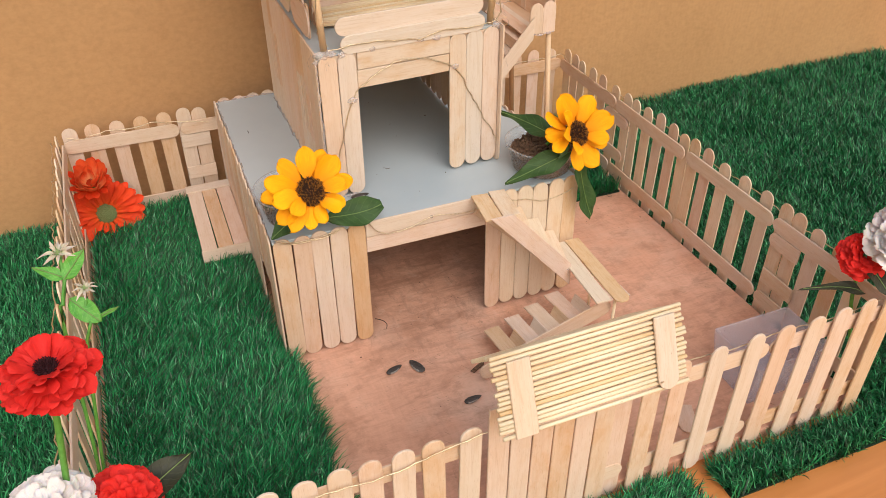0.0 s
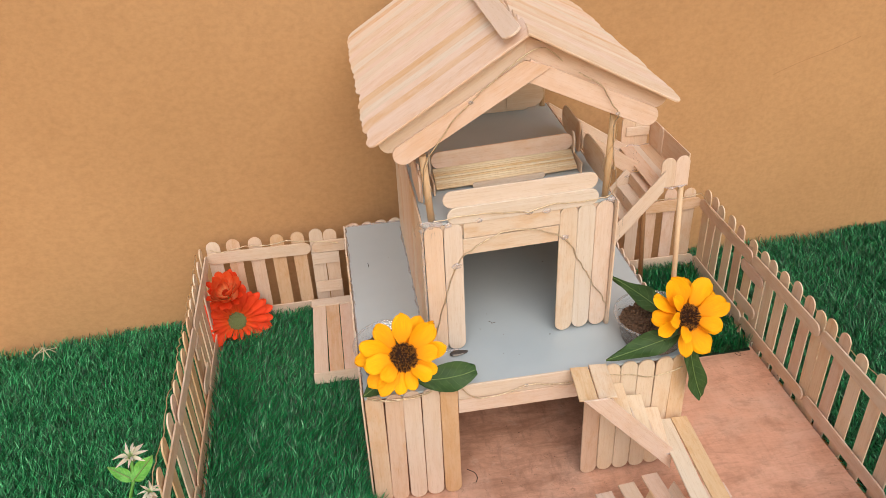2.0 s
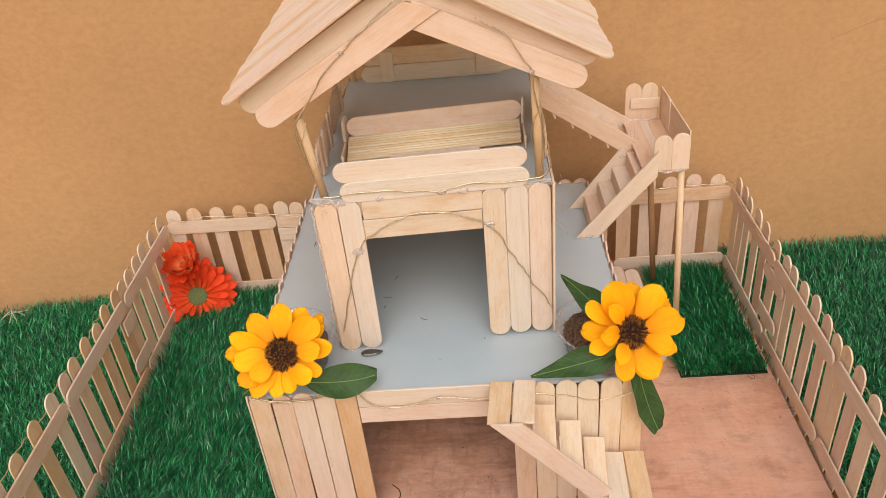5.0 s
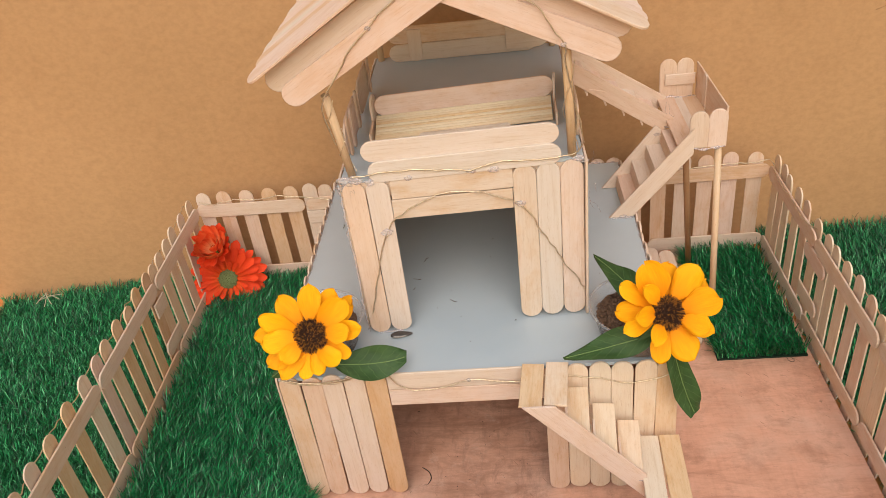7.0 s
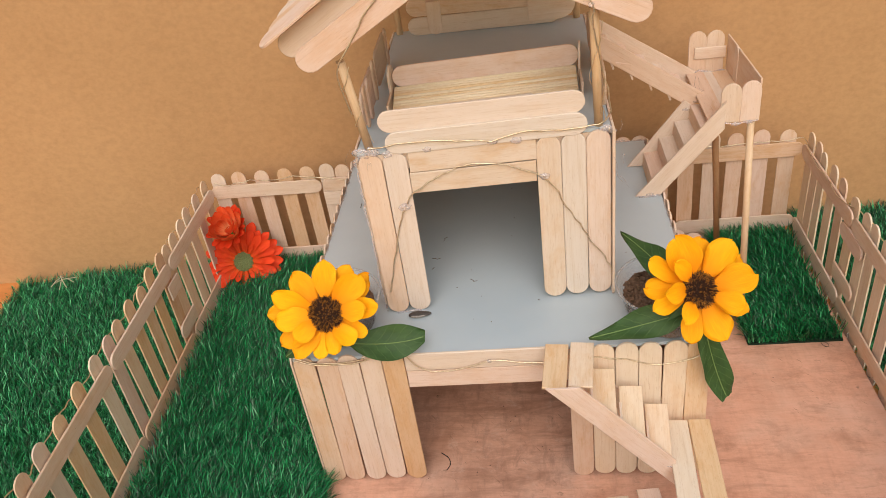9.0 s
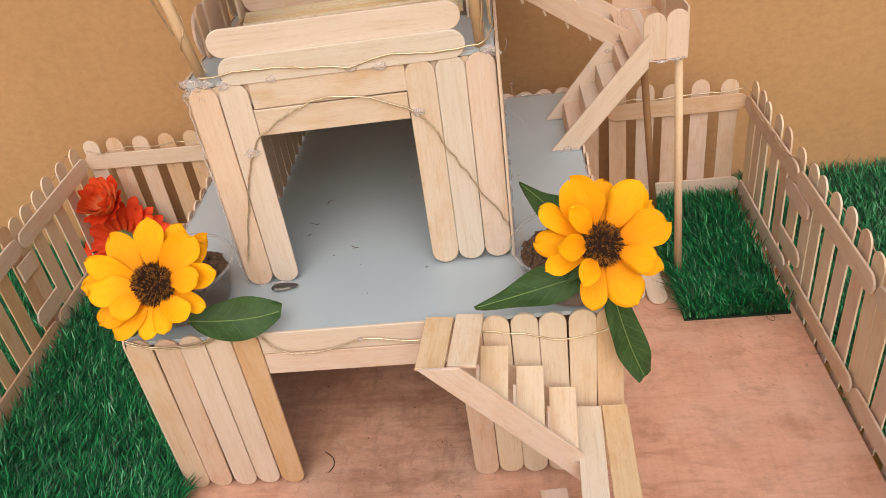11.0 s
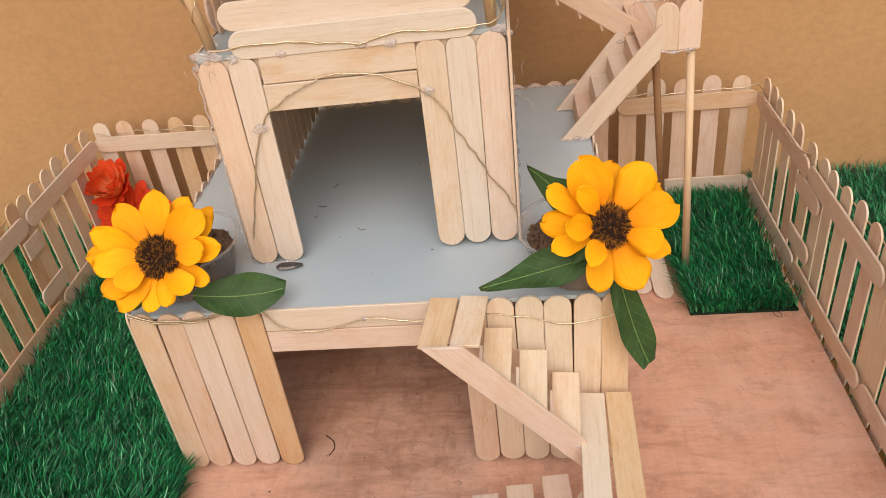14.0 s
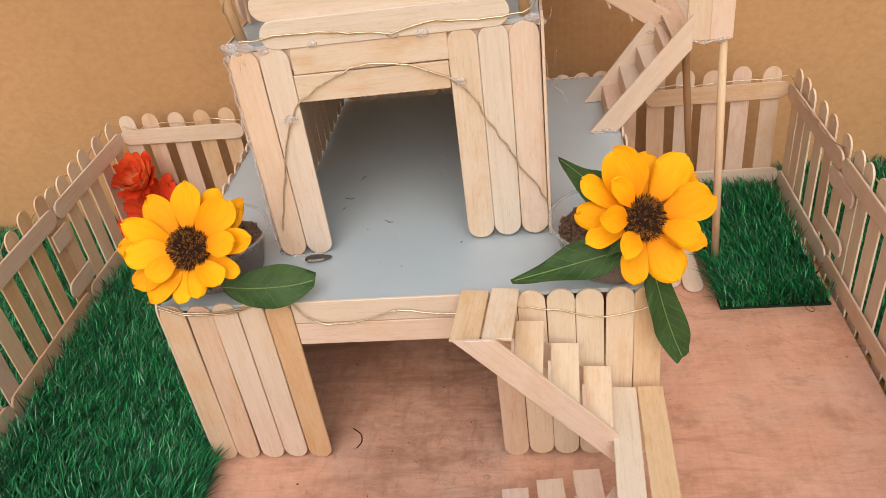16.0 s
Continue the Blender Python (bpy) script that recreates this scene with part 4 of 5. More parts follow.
# ---- flowers ----
def blade_bm(length, width, profile, curl, cup, segs=7, tip=0.0, wave=0.0, fold=0, sweep=0.0, torn=None):
    """A petal or leaf along x, with u along it and v across it."""
    bm = bmesh.new()
    uv = bm.loops.layers.uv.new("UVMap")
    rows, cols = [], 7
    for i in range(segs + 1):
        t = 1 - (1 - i / segs) ** 1.5
        w = width / 2 * profile(t)
        line = []
        for k in range(cols):
            j = 2 * k / (cols - 1) - 1
            x = length * t - tip * length * j * j * t * 0.5
            groove = 0.008 * length * math.cos(3 * math.pi * j) * math.sin(math.pi * t) if fold else 0.0
            y = w * j + sweep * length * t ** 3
            if torn is not None:
                n = noise.noise(V((1.9 * j, 2.4 * t, torn)))
                x += 0.085 * length * noise.noise(V((1.4 * j, 5.1, torn))) * t ** 4
                y += 0.10 * width * noise.noise(V((2.6 * t, 1.7 * math.copysign(1, j), torn))) * abs(j)
                groove += 0.075 * length * n * t
            z = curl * length * t * t + cup * w * j * j + wave * length * math.sin(9 * t + 2 * j) * abs(j) + groove
            line.append(bm.verts.new((x, y, z)))
        rows.append((t, line))
    for (t0, a), (t1, b) in zip(rows, rows[1:]):
        for j in range(cols - 1):
            face = bm.faces.new((a[j], b[j], b[j + 1], a[j + 1]))
            for loop, u, v in zip(face.loops, (t0, t1, t1, t0), (j, j, j + 1, j + 1)):
                loop[uv].uv = (u, v / (cols - 1))
    top = bm.faces[:]
    done = bmesh.ops.extrude_face_region(bm, geom=top)
    bmesh.ops.translate(bm, verts=[g for g in done["geom"] if isinstance(g, bmesh.types.BMVert)], vec=(0, 0, 0.00012))
    bmesh.ops.recalc_face_normals(bm, faces=bm.faces[:])
    for e in bm.edges:
        if len(e.link_faces) == 2 and e.calc_face_angle(0.0) > 1.25:
            e.smooth = False
    return bm


def broad_petal(t):
    if t < 0.6:
        return 0.26 + 0.74 * math.sin(t / 0.6 * math.pi / 2)
    return max(0.002, 1 - ((t - 0.6) / 0.4) ** 2.5) ** 0.5


def ruffled_petal(t):
    return max(0.12, (0.25 + 0.75 * t ** 0.8) * max(0.0, 1 - max(0.0, (t - 0.78) / 0.22) ** 2.6) ** 0.5)


def narrow_petal(t):
    return max(0.15, (0.45 + 0.55 * t) * (1 - max(0.0, (t - 0.8) / 0.2) ** 2.5))


def leaf_shape(t):
    return max(0.03, math.sin(math.pi * t ** 0.72) ** 0.9)


PETALS = {}


def petal_mesh(key, *args, mat=None, **more):
    if key not in PETALS:
        PETALS[key] = mesh_of("petal", blade_bm(*args, **more), mat, True)
    return PETALS[key]


def facing(centre, normal, spin=0.0):
    z = V(normal).normalized()
    x = V((1, 0, 0)) - z.x * z
    x.normalize()
    m = Matrix((x, z.cross(x), z)).transposed().to_4x4()
    m.translation = centre
    return m @ Matrix.Rotation(spin, 4, "Z")


def ring(parent, m, count, meshes, radius, lift, rise, rnd, size=1.0, name="petal", wild=1.0):
    for k in range(count):
        a = 2 * math.pi * (k + rnd.uniform(-0.18, 0.18) * wild) / count
        s = size * rnd.uniform(1 - 0.1 * wild, 1 + 0.1 * wild)
        local = Matrix.Rotation(a, 4, "Z") @ Matrix.Translation((radius, 0, rise)) @ Matrix.Rotation(-radians(lift + rnd.gauss(0, 7 * wild)), 4, "Y") @ Matrix.Rotation(radians(rnd.gauss(0, 9 * wild)), 4, "X") @ Matrix.Diagonal((s, s * rnd.uniform(0.9, 1.1), s, 1))
        attach(new(name, rnd.choice(meshes)), parent, m @ local)


def dome(parent, m, radius, height, mat, spikes, spike_mat, rnd, label="", spike=0.003):
    bm = bmesh.new()
    bmesh.ops.create_uvsphere(bm, u_segments=20, v_segments=10, radius=1.0, matrix=Matrix.Diagonal((radius, radius, height, 1)))
    for f in bm.faces:
        f.smooth = True
    for k in range(spikes):
        r = math.sqrt((k + 0.5) / spikes)
        a = 2.39996 * k
        base = V((radius * r * math.cos(a), radius * r * math.sin(a), height * math.sqrt(max(0.02, 1 - r * r))))
        lean = V((math.cos(a) * r * 0.8 + rnd.gauss(0, 0.2), math.sin(a) * r * 0.8 + rnd.gauss(0, 0.2), 0.75)).normalized()
        got = bmesh.ops.create_cone(bm, cap_ends=False, segments=4, radius1=0.00055, radius2=0.0003, depth=spike * rnd.uniform(0.6, 1.25), matrix=Matrix.Translation(base + lean * spike * 0.35) @ V((0, 0, 1)).rotation_difference(lean).to_matrix().to_4x4())
        tone = 1 if rnd.random() < (0.15 + 0.6 * r) else 0
        for f in {f for v in got["verts"] for f in v.link_faces}:
            f.material_index = tone
    ob = new("disc", mesh_of("disc", bm, (mat, spike_mat)))
    attach(ob, parent, m)
    return tagged(ob, label)


def oval_leaf(t):
    return max(0.03, math.sin(math.pi * t ** 0.9) ** 0.62)


def blunt_leaf(t):
    return max(0.25, math.sin(math.pi * min(0.97, 0.10 + 0.80 * t)) ** 0.55)


def hooked_leaf(t):
    return max(0.10, math.sin(math.pi * min(0.95, 0.02 + 0.90 * t)) ** 0.75)


def leaf(parent, base, tip, up, width, curl=-0.12, mat=LEAF, label="", name="leaf", shape=leaf_shape, sweep=0.0):
    length = (V(tip) - V(base)).length
    ob = part(name, blade_bm(length, width, shape, curl, 0.22, 16, wave=0.05, sweep=sweep), mat, parent, label, smooth=True)
    x = (V(tip) - V(base)).normalized()
    z = V(up) - V(up).dot(x) * x
    z.normalize()
    m = Matrix((x, z.cross(x), z)).transposed().to_4x4()
    m.translation = base
    m = m @ Matrix.Rotation(math.atan(curl), 4, "Y")
    ob.matrix_basis = m
    WORLD[ob] = m
    pts = [(length * t, sweep * length * t ** 3, curl * length * t * t + 0.0006) for t in (0.0, 0.25, 0.5, 0.75, 0.9, 0.97)]
    wire("midrib", [m @ V(p) for p in pts], "", r=0.00035, mat=RIB, parent=ob)
    return ob


def cup(centre, radius, height, seed):
    """A clear plastic cup with a lip and a mound of soil."""
    x, y, z = centre
    c = thing("plastic_cup", centre, "clear round plastic cup of dark soil on the grey platform", "cup", "flower cups")
    bm = bmesh.new()
    prof = [(0.0, 0.0008), (radius * 0.76, 0.0008), (radius * 0.80, 0.003), (radius * 0.98, height), (radius * 1.04, height + 0.0006), (radius * 1.04, height - 0.0006), (radius * 0.955, height - 0.001), (radius * 0.78, 0.0034), (radius * 0.74, 0.0016), (0.0, 0.0016)]
    verts = [bm.verts.new((r, 0, h)) for r, h in prof]
    edges = [bm.edges.new((a, b)) for a, b in zip(verts, verts[1:])]
    bmesh.ops.spin(bm, geom=verts + edges, cent=(0, 0, 0), axis=(0, 0, 1), angle=2 * math.pi, steps=40)
    bmesh.ops.remove_doubles(bm, verts=bm.verts[:], dist=1e-6)
    bmesh.ops.recalc_face_normals(bm, faces=bm.faces[:])
    part("shell", bm, CLEAR, c, m=Matrix.Translation(centre), smooth=True)
    lip = bmesh.new()
    got = [lip.verts.new((radius * 1.01 + 0.0011 * math.cos(a), 0, height + 0.0011 * math.sin(a))) for a in (0, 1.05, 2.09, 3.14, 4.19, 5.24)]
    hoop = [lip.edges.new((got[k], got[(k + 1) % 6])) for k in range(6)]
    bmesh.ops.spin(lip, geom=got + hoop, cent=(0, 0, 0), axis=(0, 0, 1), angle=2 * math.pi, steps=48)
    bmesh.ops.remove_doubles(lip, verts=lip.verts[:], dist=1e-6)
    bmesh.ops.recalc_face_normals(lip, faces=lip.faces[:])
    part("rim", lip, CLEAR, c, m=Matrix.Translation(centre), smooth=True)
    # a low heap of soil with pellets on it
    bm = bmesh.new()
    around, inward = 40, 10
    rows = [[bm.verts.new((radius * 0.765 * math.cos(a * 6.2832 / around), radius * 0.765 * math.sin(a * 6.2832 / around), 0.0014)) for a in range(around)]]

    def level(px, py):
        p = V((px, py, seed * 0.01)) * 130
        return height * (0.60 + 0.26 * (1 - (px * px + py * py) / radius ** 2)) + 0.0035 * noise.noise(p) + 0.0018 * noise.noise(p * 2.7)

    for k in range(inward):
        q = radius * 0.86 * (1 - k / inward)
        rows.append([bm.verts.new((q * math.cos(a * 6.2832 / around), q * math.sin(a * 6.2832 / around), level(q * math.cos(a * 6.2832 / around), q * math.sin(a * 6.2832 / around)))) for a in range(around)])
    for lower, upper in zip(rows, rows[1:]):
        for k in range(around):
            bm.faces.new((lower[k], lower[(k + 1) % around], upper[(k + 1) % around], upper[k]))
    bm.faces.new(rows[-1])
    bm.faces.new(rows[0][::-1])
    rnd = random.Random(int(seed * 10))
    for k in range(300):
        a, q = rnd.uniform(0, 6.283), math.sqrt(rnd.random()) * 0.83 * radius
        px, py = q * math.cos(a), q * math.sin(a)
        bmesh.ops.create_icosphere(bm, subdivisions=1, radius=rnd.uniform(0.0011, 0.0025), matrix=Matrix.Translation((px, py, level(px, py) + rnd.uniform(-0.0004, 0.0014))) @ Euler((rnd.uniform(0, 3), rnd.uniform(0, 3), 0)).to_matrix().to_4x4() @ Matrix.Diagonal((1.5, 0.8, 0.9, 1)))
    part("soil", bm, SOIL, c, "dark crumbly soil", m=Matrix.Translation((x, y, z + 0.0005)), smooth=False)
    return c


cup((0.3740, 0.6455, PZ + 0.0005), 0.0392, 0.031, 1.0)
cup((0.1080, 0.6535, PZ + 0.0005), 0.0375, 0.031, 5.0)


# petals of the two sunflowers: turn in degrees, reach from the centre and width in mm, lift in degrees, height in mm
FIRST_PETALS = ((88, 40, 17, 12, 1), (61, 40, 15, 2, -2), (44, 38, 20, 14, 1), (33, 40, 14, 0, -2), (40, 43, 11, -4, -4), (4, 31, 15, 22, 2), (6, 40.5, 16, 4, -1), (-30, 35, 12, 2, -2),
                (-50, 31, 15, 16, 1), (-78, 31, 12.5, 12, 0), (-101, 34, 12.5, 4, -1), (-129, 40, 17, 4, -2), (-141, 27.5, 14, 26, 2), (-148, 41, 16, 2, -3), (186, 37, 17, 16, 2), (177, 44, 15, 0, -2),
                (157, 42, 16, 10, 0), (127, 39, 16, 8, 0))
SECOND_PETALS = ((115, 41, 23, 18, 1), (83, 37, 19, 4, -2), (55, 39, 21, 22, 1), (36, 38, 16, 6, -2), (14, 36, 20, 30, 2), (-26, 38, 16, 2, -2), (-27, 28, 15, 38, 3), (-64, 40, 20, 0, -1),
                 (-104, 38, 15.5, 4, -1), (-126, 24, 12, 48, 3), (-159, 36, 12, 8, -2), (175, 39, 16, 10, 0), (184, 27, 14, 46, 3), (147, 41, 15, 14, 0), (134, 27, 12, 40, 3))


def sunflower(centre, normal, petals, seed, stem, leaves, label, size=1.0):
    rnd = random.Random(seed)
    f = thing("sunflower", (stem[0], stem[1], PZ + 0.01), label, "flower", "sunflowers")
    m = facing(centre, normal)
    base = 0.0098
    for turn, reach, wide, lift, up in petals:
        long = (reach / 1000 - base) / math.cos(radians(lift))
        curl, hollow = rnd.uniform(-0.02, 0.14) - lift * 0.004, rnd.uniform(-0.25, 0.4)
        me = mesh_of("petal", blade_bm(long, wide * 0.00106, broad_petal, curl, hollow, segs=14, wave=rnd.uniform(0.0, 0.03), fold=1, tip=rnd.uniform(-0.05, 0.03), torn=rnd.uniform(0, 90)), YELLOW, True)
        local = Matrix.Rotation(radians(turn), 4, "Z") @ Matrix.Translation((base, 0, up / 1000)) @ Matrix.Rotation(-radians(lift), 4, "Y") @ Matrix.Rotation(radians(rnd.gauss(0, 9)), 4, "X")
        attach(new("petal", me), f, m @ local)
    ring(f, m, 11, [petal_mesh(("sepal", 0), 0.020, 0.007, leaf_shape, -0.1, 0.3, mat=LEAF)], 0.009, -12, -0.006, rnd, 1.0, "sepal")
    dome(f, m, 0.0132 * size, 0.0055, DISC, 420, FLORET, rnd, "dark brown bristly flower centre", 0.0023)
    under = V(centre) - V(normal).normalized() * 0.006
    wire("stem", [under, (under + V(stem)) / 2 + V((0, 0.004, 0.004)), V(stem)], "", r=0.0018, mat=STEM, parent=f)
    for root, tip, up, width, curl, shape, sweep in leaves:
        leaf(f, root, tip, up, width, curl, shape=shape, sweep=sweep)


sunflower((0.1150, 0.6065, 0.1992), (0.08, -0.80, 0.60), FIRST_PETALS, 11, (0.108, 0.652, 0.160),
          [((0.127, 0.608, 0.167), (0.1840, 0.6115, 0.1580), (0.0, -0.65, 0.76), 0.0285, 0.05, hooked_leaf, 0.13),
           ((0.100, 0.610, 0.174), (0.074, 0.606, 0.158), (-0.2, -0.5, 0.85), 0.020, -0.1, leaf_shape, 0.0)],
          "bright yellow sunflower with a dark centre in a plastic cup")
sunflower((0.3860, 0.6020, 0.2055), (0.12, -0.78, 0.62), SECOND_PETALS, 23, (0.372, 0.652, 0.160),
          [((0.382, 0.602, 0.186), (0.310, 0.6005, 0.164), (0.1, -0.5, 0.85), 0.023, -0.08, leaf_shape, -0.03),
           ((0.379, 0.628, 0.190), (0.3455, 0.692, 0.199), (-0.15, -0.45, 0.88), 0.021, -0.06, leaf_shape, 0.04),
           ((0.393, 0.600, 0.168), (0.4090, 0.596, 0.103), (0.25, -0.95, 0.1), 0.0205, 0.05, blunt_leaf, 0.05)],
          "bright yellow sunflower with long dark leaves in a plastic cup", 0.97)


def gerbera():
    rnd = random.Random(3)
    f = thing("gerbera", (-0.082, 0.936, 0.002), "orange-red gerbera with a green centre and a closed bud", "flower")
    m = facing((-0.083, 0.9215, 0.034), (0.12, -0.83, 0.55)) @ Matrix.Scale(1.17, 4)
    meshes = [petal_mesh(("ger", k), 0.029, 0.0105, narrow_petal, -0.06 + 0.08 * k, 0.35, mat=ORANGE, wave=0.008) for k in range(2)]
    ring(f, m, 24, meshes, 0.0095, 3, -0.003, rnd, 1.05)
    ring(f, m, 21, meshes, 0.0095, 15, -0.001, rnd, 0.93)
    ring(f, m, 14, meshes, 0.0090, 34, 0.001, rnd, 0.55)
    dome(f, m, 0.0105, 0.005, OLIVE, 150, OLIVE, rnd, "pale green fuzzy flower centre", 0.0014)
    b = facing((-0.091, 0.926, 0.079), (0.05, -0.62, 0.78)) @ Matrix.Scale(1.42, 4)
    ring(f, b, 14, meshes, 0.005, 44, -0.006, rnd, 0.64, "bud_petal")
    buds = [petal_mesh(("bud", 0), 0.022, 0.011, broad_petal, 0.35, 0.5, mat=BUD)]
    ring(f, b, 11, buds, 0.0055, 46, -0.004, rnd, 0.92, "bud_petal")
    ring(f, b, 8, buds, 0.0035, 54, -0.001, rnd, 0.72, "bud_petal")
    wire("stem", [(-0.083, 0.926, 0.030), (-0.084, 0.934, 0.018), (-0.083, 0.938, 0.003)], "", r=0.0016, mat=STEM, parent=f)
    wire("stem", [(-0.090, 0.929, 0.073), (-0.087, 0.938, 0.040), (-0.085, 0.940, 0.003)], "", r=0.0016, mat=STEM, parent=f)


gerbera()


def silk_flower(name, centre, normal, size, mat, disc, foot, label, seed, layers=3, leaves=()):
    rnd = random.Random(seed)
    f = thing(name, foot, label, "flower")
    m = facing(centre, normal, rnd.uniform(0, 3))
    meshes = [petal_mesh((mat.name, k), 0.025, 0.0165 + 0.002 * k, ruffled_petal, 0.02 - 0.14 * k, -0.10 + 0.3 * k, segs=9, mat=mat, wave=0.05, tip=-0.10) for k in range(3)]
    for k in range(layers):
        ring(f, m, 17 - k, meshes, 0.005 * size, 3 + 11 * k, -0.005 + 0.0018 * k, rnd, size * (1.04 - 0.10 * k))
    if disc:
        dome(f, m, 0.0088 * size, 0.0035, disc, 110, disc, rnd, "", 0.0018)
    else:
        ring(f, m, 10, meshes, 0.003, 44, 0.001, rnd, size * 0.55)
        ring(f, m, 7, meshes, 0.002, 62, 0.001, rnd, size * 0.45)
    c, g = V(centre), V(foot)
    wire("stem", [c - V(normal).normalized() * 0.004, c * 0.65 + g * 0.35 + V((0, 0.006, 0)), c * 0.3 + g * 0.7, g], "", r=0.0019, mat=STEM, parent=f)
    for base, tip, up, width, curl, green in leaves:
        leaf(f, base, tip, up, width, curl, green)
    return f


FOOT = V((-0.128, 0.335, -0.012))
silk_flower("red_flower", (-0.0780, 0.335, 0.2970), (-0.05, -0.16, 0.98), 0.74, RED, PLUM, FOOT, "red silk flower with a dark centre at the fence corner", 5, 4)
silk_flower("white_flower", (-0.104, 0.330, 0.200), (0.0, -0.45, 0.89), 0.84, WHITE, None, FOOT + V((0.012, -0.004, 0)), "white ruffled silk flower at the fence corner", 6, 4)
silk_flower("red_flower", (-0.068, 0.338, 0.1805), (0.1, -0.5, 0.86), 0.74, RED, None, FOOT + V((0.02, 0.003, 0)), "red ruffled silk flower low at the fence corner", 8, 4,
            [((-0.064, 0.343, 0.172), (-0.026, 0.364, 0.178), (0.1, -0.3, 0.94), 0.022, -0.1, DRY)])


def lily():
    """Two small pale flowers on thin green stems; the spray lies in a plane that leans back."""
    rnd = random.Random(9)
    f = thing("lily", (-0.105, 0.345, -0.012), "pale white lily sprig with fresh green leaves", "flower")
    top, right, rise = V((-0.068, 0.415, 0.312)), V((0.988, -0.154, 0.0)), V((0.086, 0.55, 0.83))

    def at(x, y, out=0.0):
        return top + right * x / 1000 + rise * y / 1000 + V((0, -out / 1000, 0))

    def bloom(centre, normal, size):
        m = facing(centre, normal)
        bm = bmesh.new()
        bmesh.ops.create_cone(bm, cap_ends=False, segments=10, radius1=0.0016 * size, radius2=0.0046 * size, depth=0.011 * size, matrix=Matrix.Translation((0, 0, -0.0050 * size)))
        bmesh.ops.create_uvsphere(bm, u_segments=10, v_segments=5, radius=0.0017 * size, matrix=Matrix.Translation((0, 0, -0.0100 * size)))
        part("calyx", bm, CALYX, f, "pale green calyx", m=m, smooth=True)
        curved = [petal_mesh(("lily", k), 0.0125, 0.0036 + 0.0005 * k, leaf_shape, -0.42 - 0.22 * k, 0.35, segs=9, mat=PALE, wave=0.03) for k in range(3)]
        ring(f, m, 8, curved, 0.0036 * size, 28, 0.0002, rnd, size, wild=1.3)
        ring(f, m, 5, curved, 0.0022 * size, 58, 0.0004, rnd, 0.62 * size, wild=1.3)

    bloom(top, (-0.05, -0.25, 0.97), 0.56)
    bloom(at(11, -22), (0.22, -0.30, 0.93), 0.42)
    leaf(f, at(2, -15), at(-15, -6.5), (0.1, -0.6, 0.8), 0.0075, -0.08, FRESH)
    leaf(f, at(1, -15, 1), at(14, 1, 1), (-0.2, -0.75, 0.6), 0.0105, 0.05, FRESH)
    leaf(f, at(2, -27), at(17, -41, 2), (0.1, -0.75, 0.65), 0.0125, -0.10, FRESH, shape=oval_leaf)
    leaf(f, at(15, -40), at(28, -35), (0.1, -0.6, 0.8), 0.0030, 0.05, FRESH)
    wire("stem", [at(0, -1), at(1, -16), at(-2, -30), at(-3, -42), (-0.085, 0.380, 0.150), (-0.105, 0.345, -0.012)], "", r=0.0012, mat=STEM, parent=f)
    wire("stem", [at(11, -29), at(10, -36), at(14, -43), at(8, -52), (-0.083, 0.380, 0.150), (-0.103, 0.346, -0.012)], "", r=0.0011, mat=STEM, parent=f)


lily()
RFOOT = V((0.592, 0.372, -0.012))
silk_flower("white_flower", (0.5750, 0.363, 0.182), (-0.35, -0.55, 0.75), 0.98, WHITE, None, RFOOT, "white ruffled silk flower beside the fence corner", 12, 4)
silk_flower("red_flower", (0.5560, 0.380, 0.158), (-0.4, -0.5, 0.75), 0.68, RED, None, RFOOT + V((0.006, 0.01, 0)), "red silk flower beside the fence corner", 13, 4,
            [((0.563, 0.372, 0.118), (0.5214, 0.3891, 0.1217), (0, -0.3, 0.95), 0.012, -0.9, DRY), ((0.557, 0.375, 0.151), (0.564, 0.349, 0.131), (0, -0.7, 0.7), 0.022, -0.2, DRY)])
silk_flower("red_flower", (0.590, 0.372, 0.226), (-0.2, -0.55, 0.8), 0.85, RED, None, RFOOT + V((-0.004, -0.006, 0)), "red silk flower above the fence corner", 14, 4)


# ---- plastic tray on the board ----
def tray():
    bm = bmesh.new()
    x0, x1, y0, y1, h, t = 0.466, 0.556, 0.376, 0.440, 0.052, 0.0012
    outer = [(x0 + 0.006, y0 + 0.006), (x1 - 0.006, y0 + 0.006), (x1 - 0.006, y1 - 0.006), (x0 + 0.006, y1 - 0.006)]
    rim = [(x0, y0), (x1, y0), (x1, y1), (x0, y1)]
    def loop(points, z, inset=0.0):
        cx, cy = (x0 + x1) / 2, (y0 + y1) / 2
        return [bm.verts.new((x - inset * (1 if x > cx else -1), y - inset * (1 if y > cy else -1), z)) for x, y in points]
    a, b, c, d = loop(outer, 0.0006), loop(rim, h), loop(rim, h, t), loop(outer, 0.0018, t)
    bm.faces.new(a[::-1])
    bm.faces.new(d)
    for p, q in ((a, b), (b, c), (c, d)):
        for k in range(4):
            bm.faces.new((p[k], p[(k + 1) % 4], q[(k + 1) % 4], q[k]))
    bmesh.ops.recalc_face_normals(bm, faces=bm.faces[:])
    single("plastic_tray", bm, TRAY, "milky clear plastic food tray on the board floor", "tray")


tray()
block = thing("chew_stick", (0.405, 0.385, 0.0), "short pale wooden stick lying on the board", "stick")
stick(block, "stick", (0.398, 0.372, 0.0016), (0.412, 0.404, 0.0016), (0, 0, 1), (1, 0), loose=0.2)


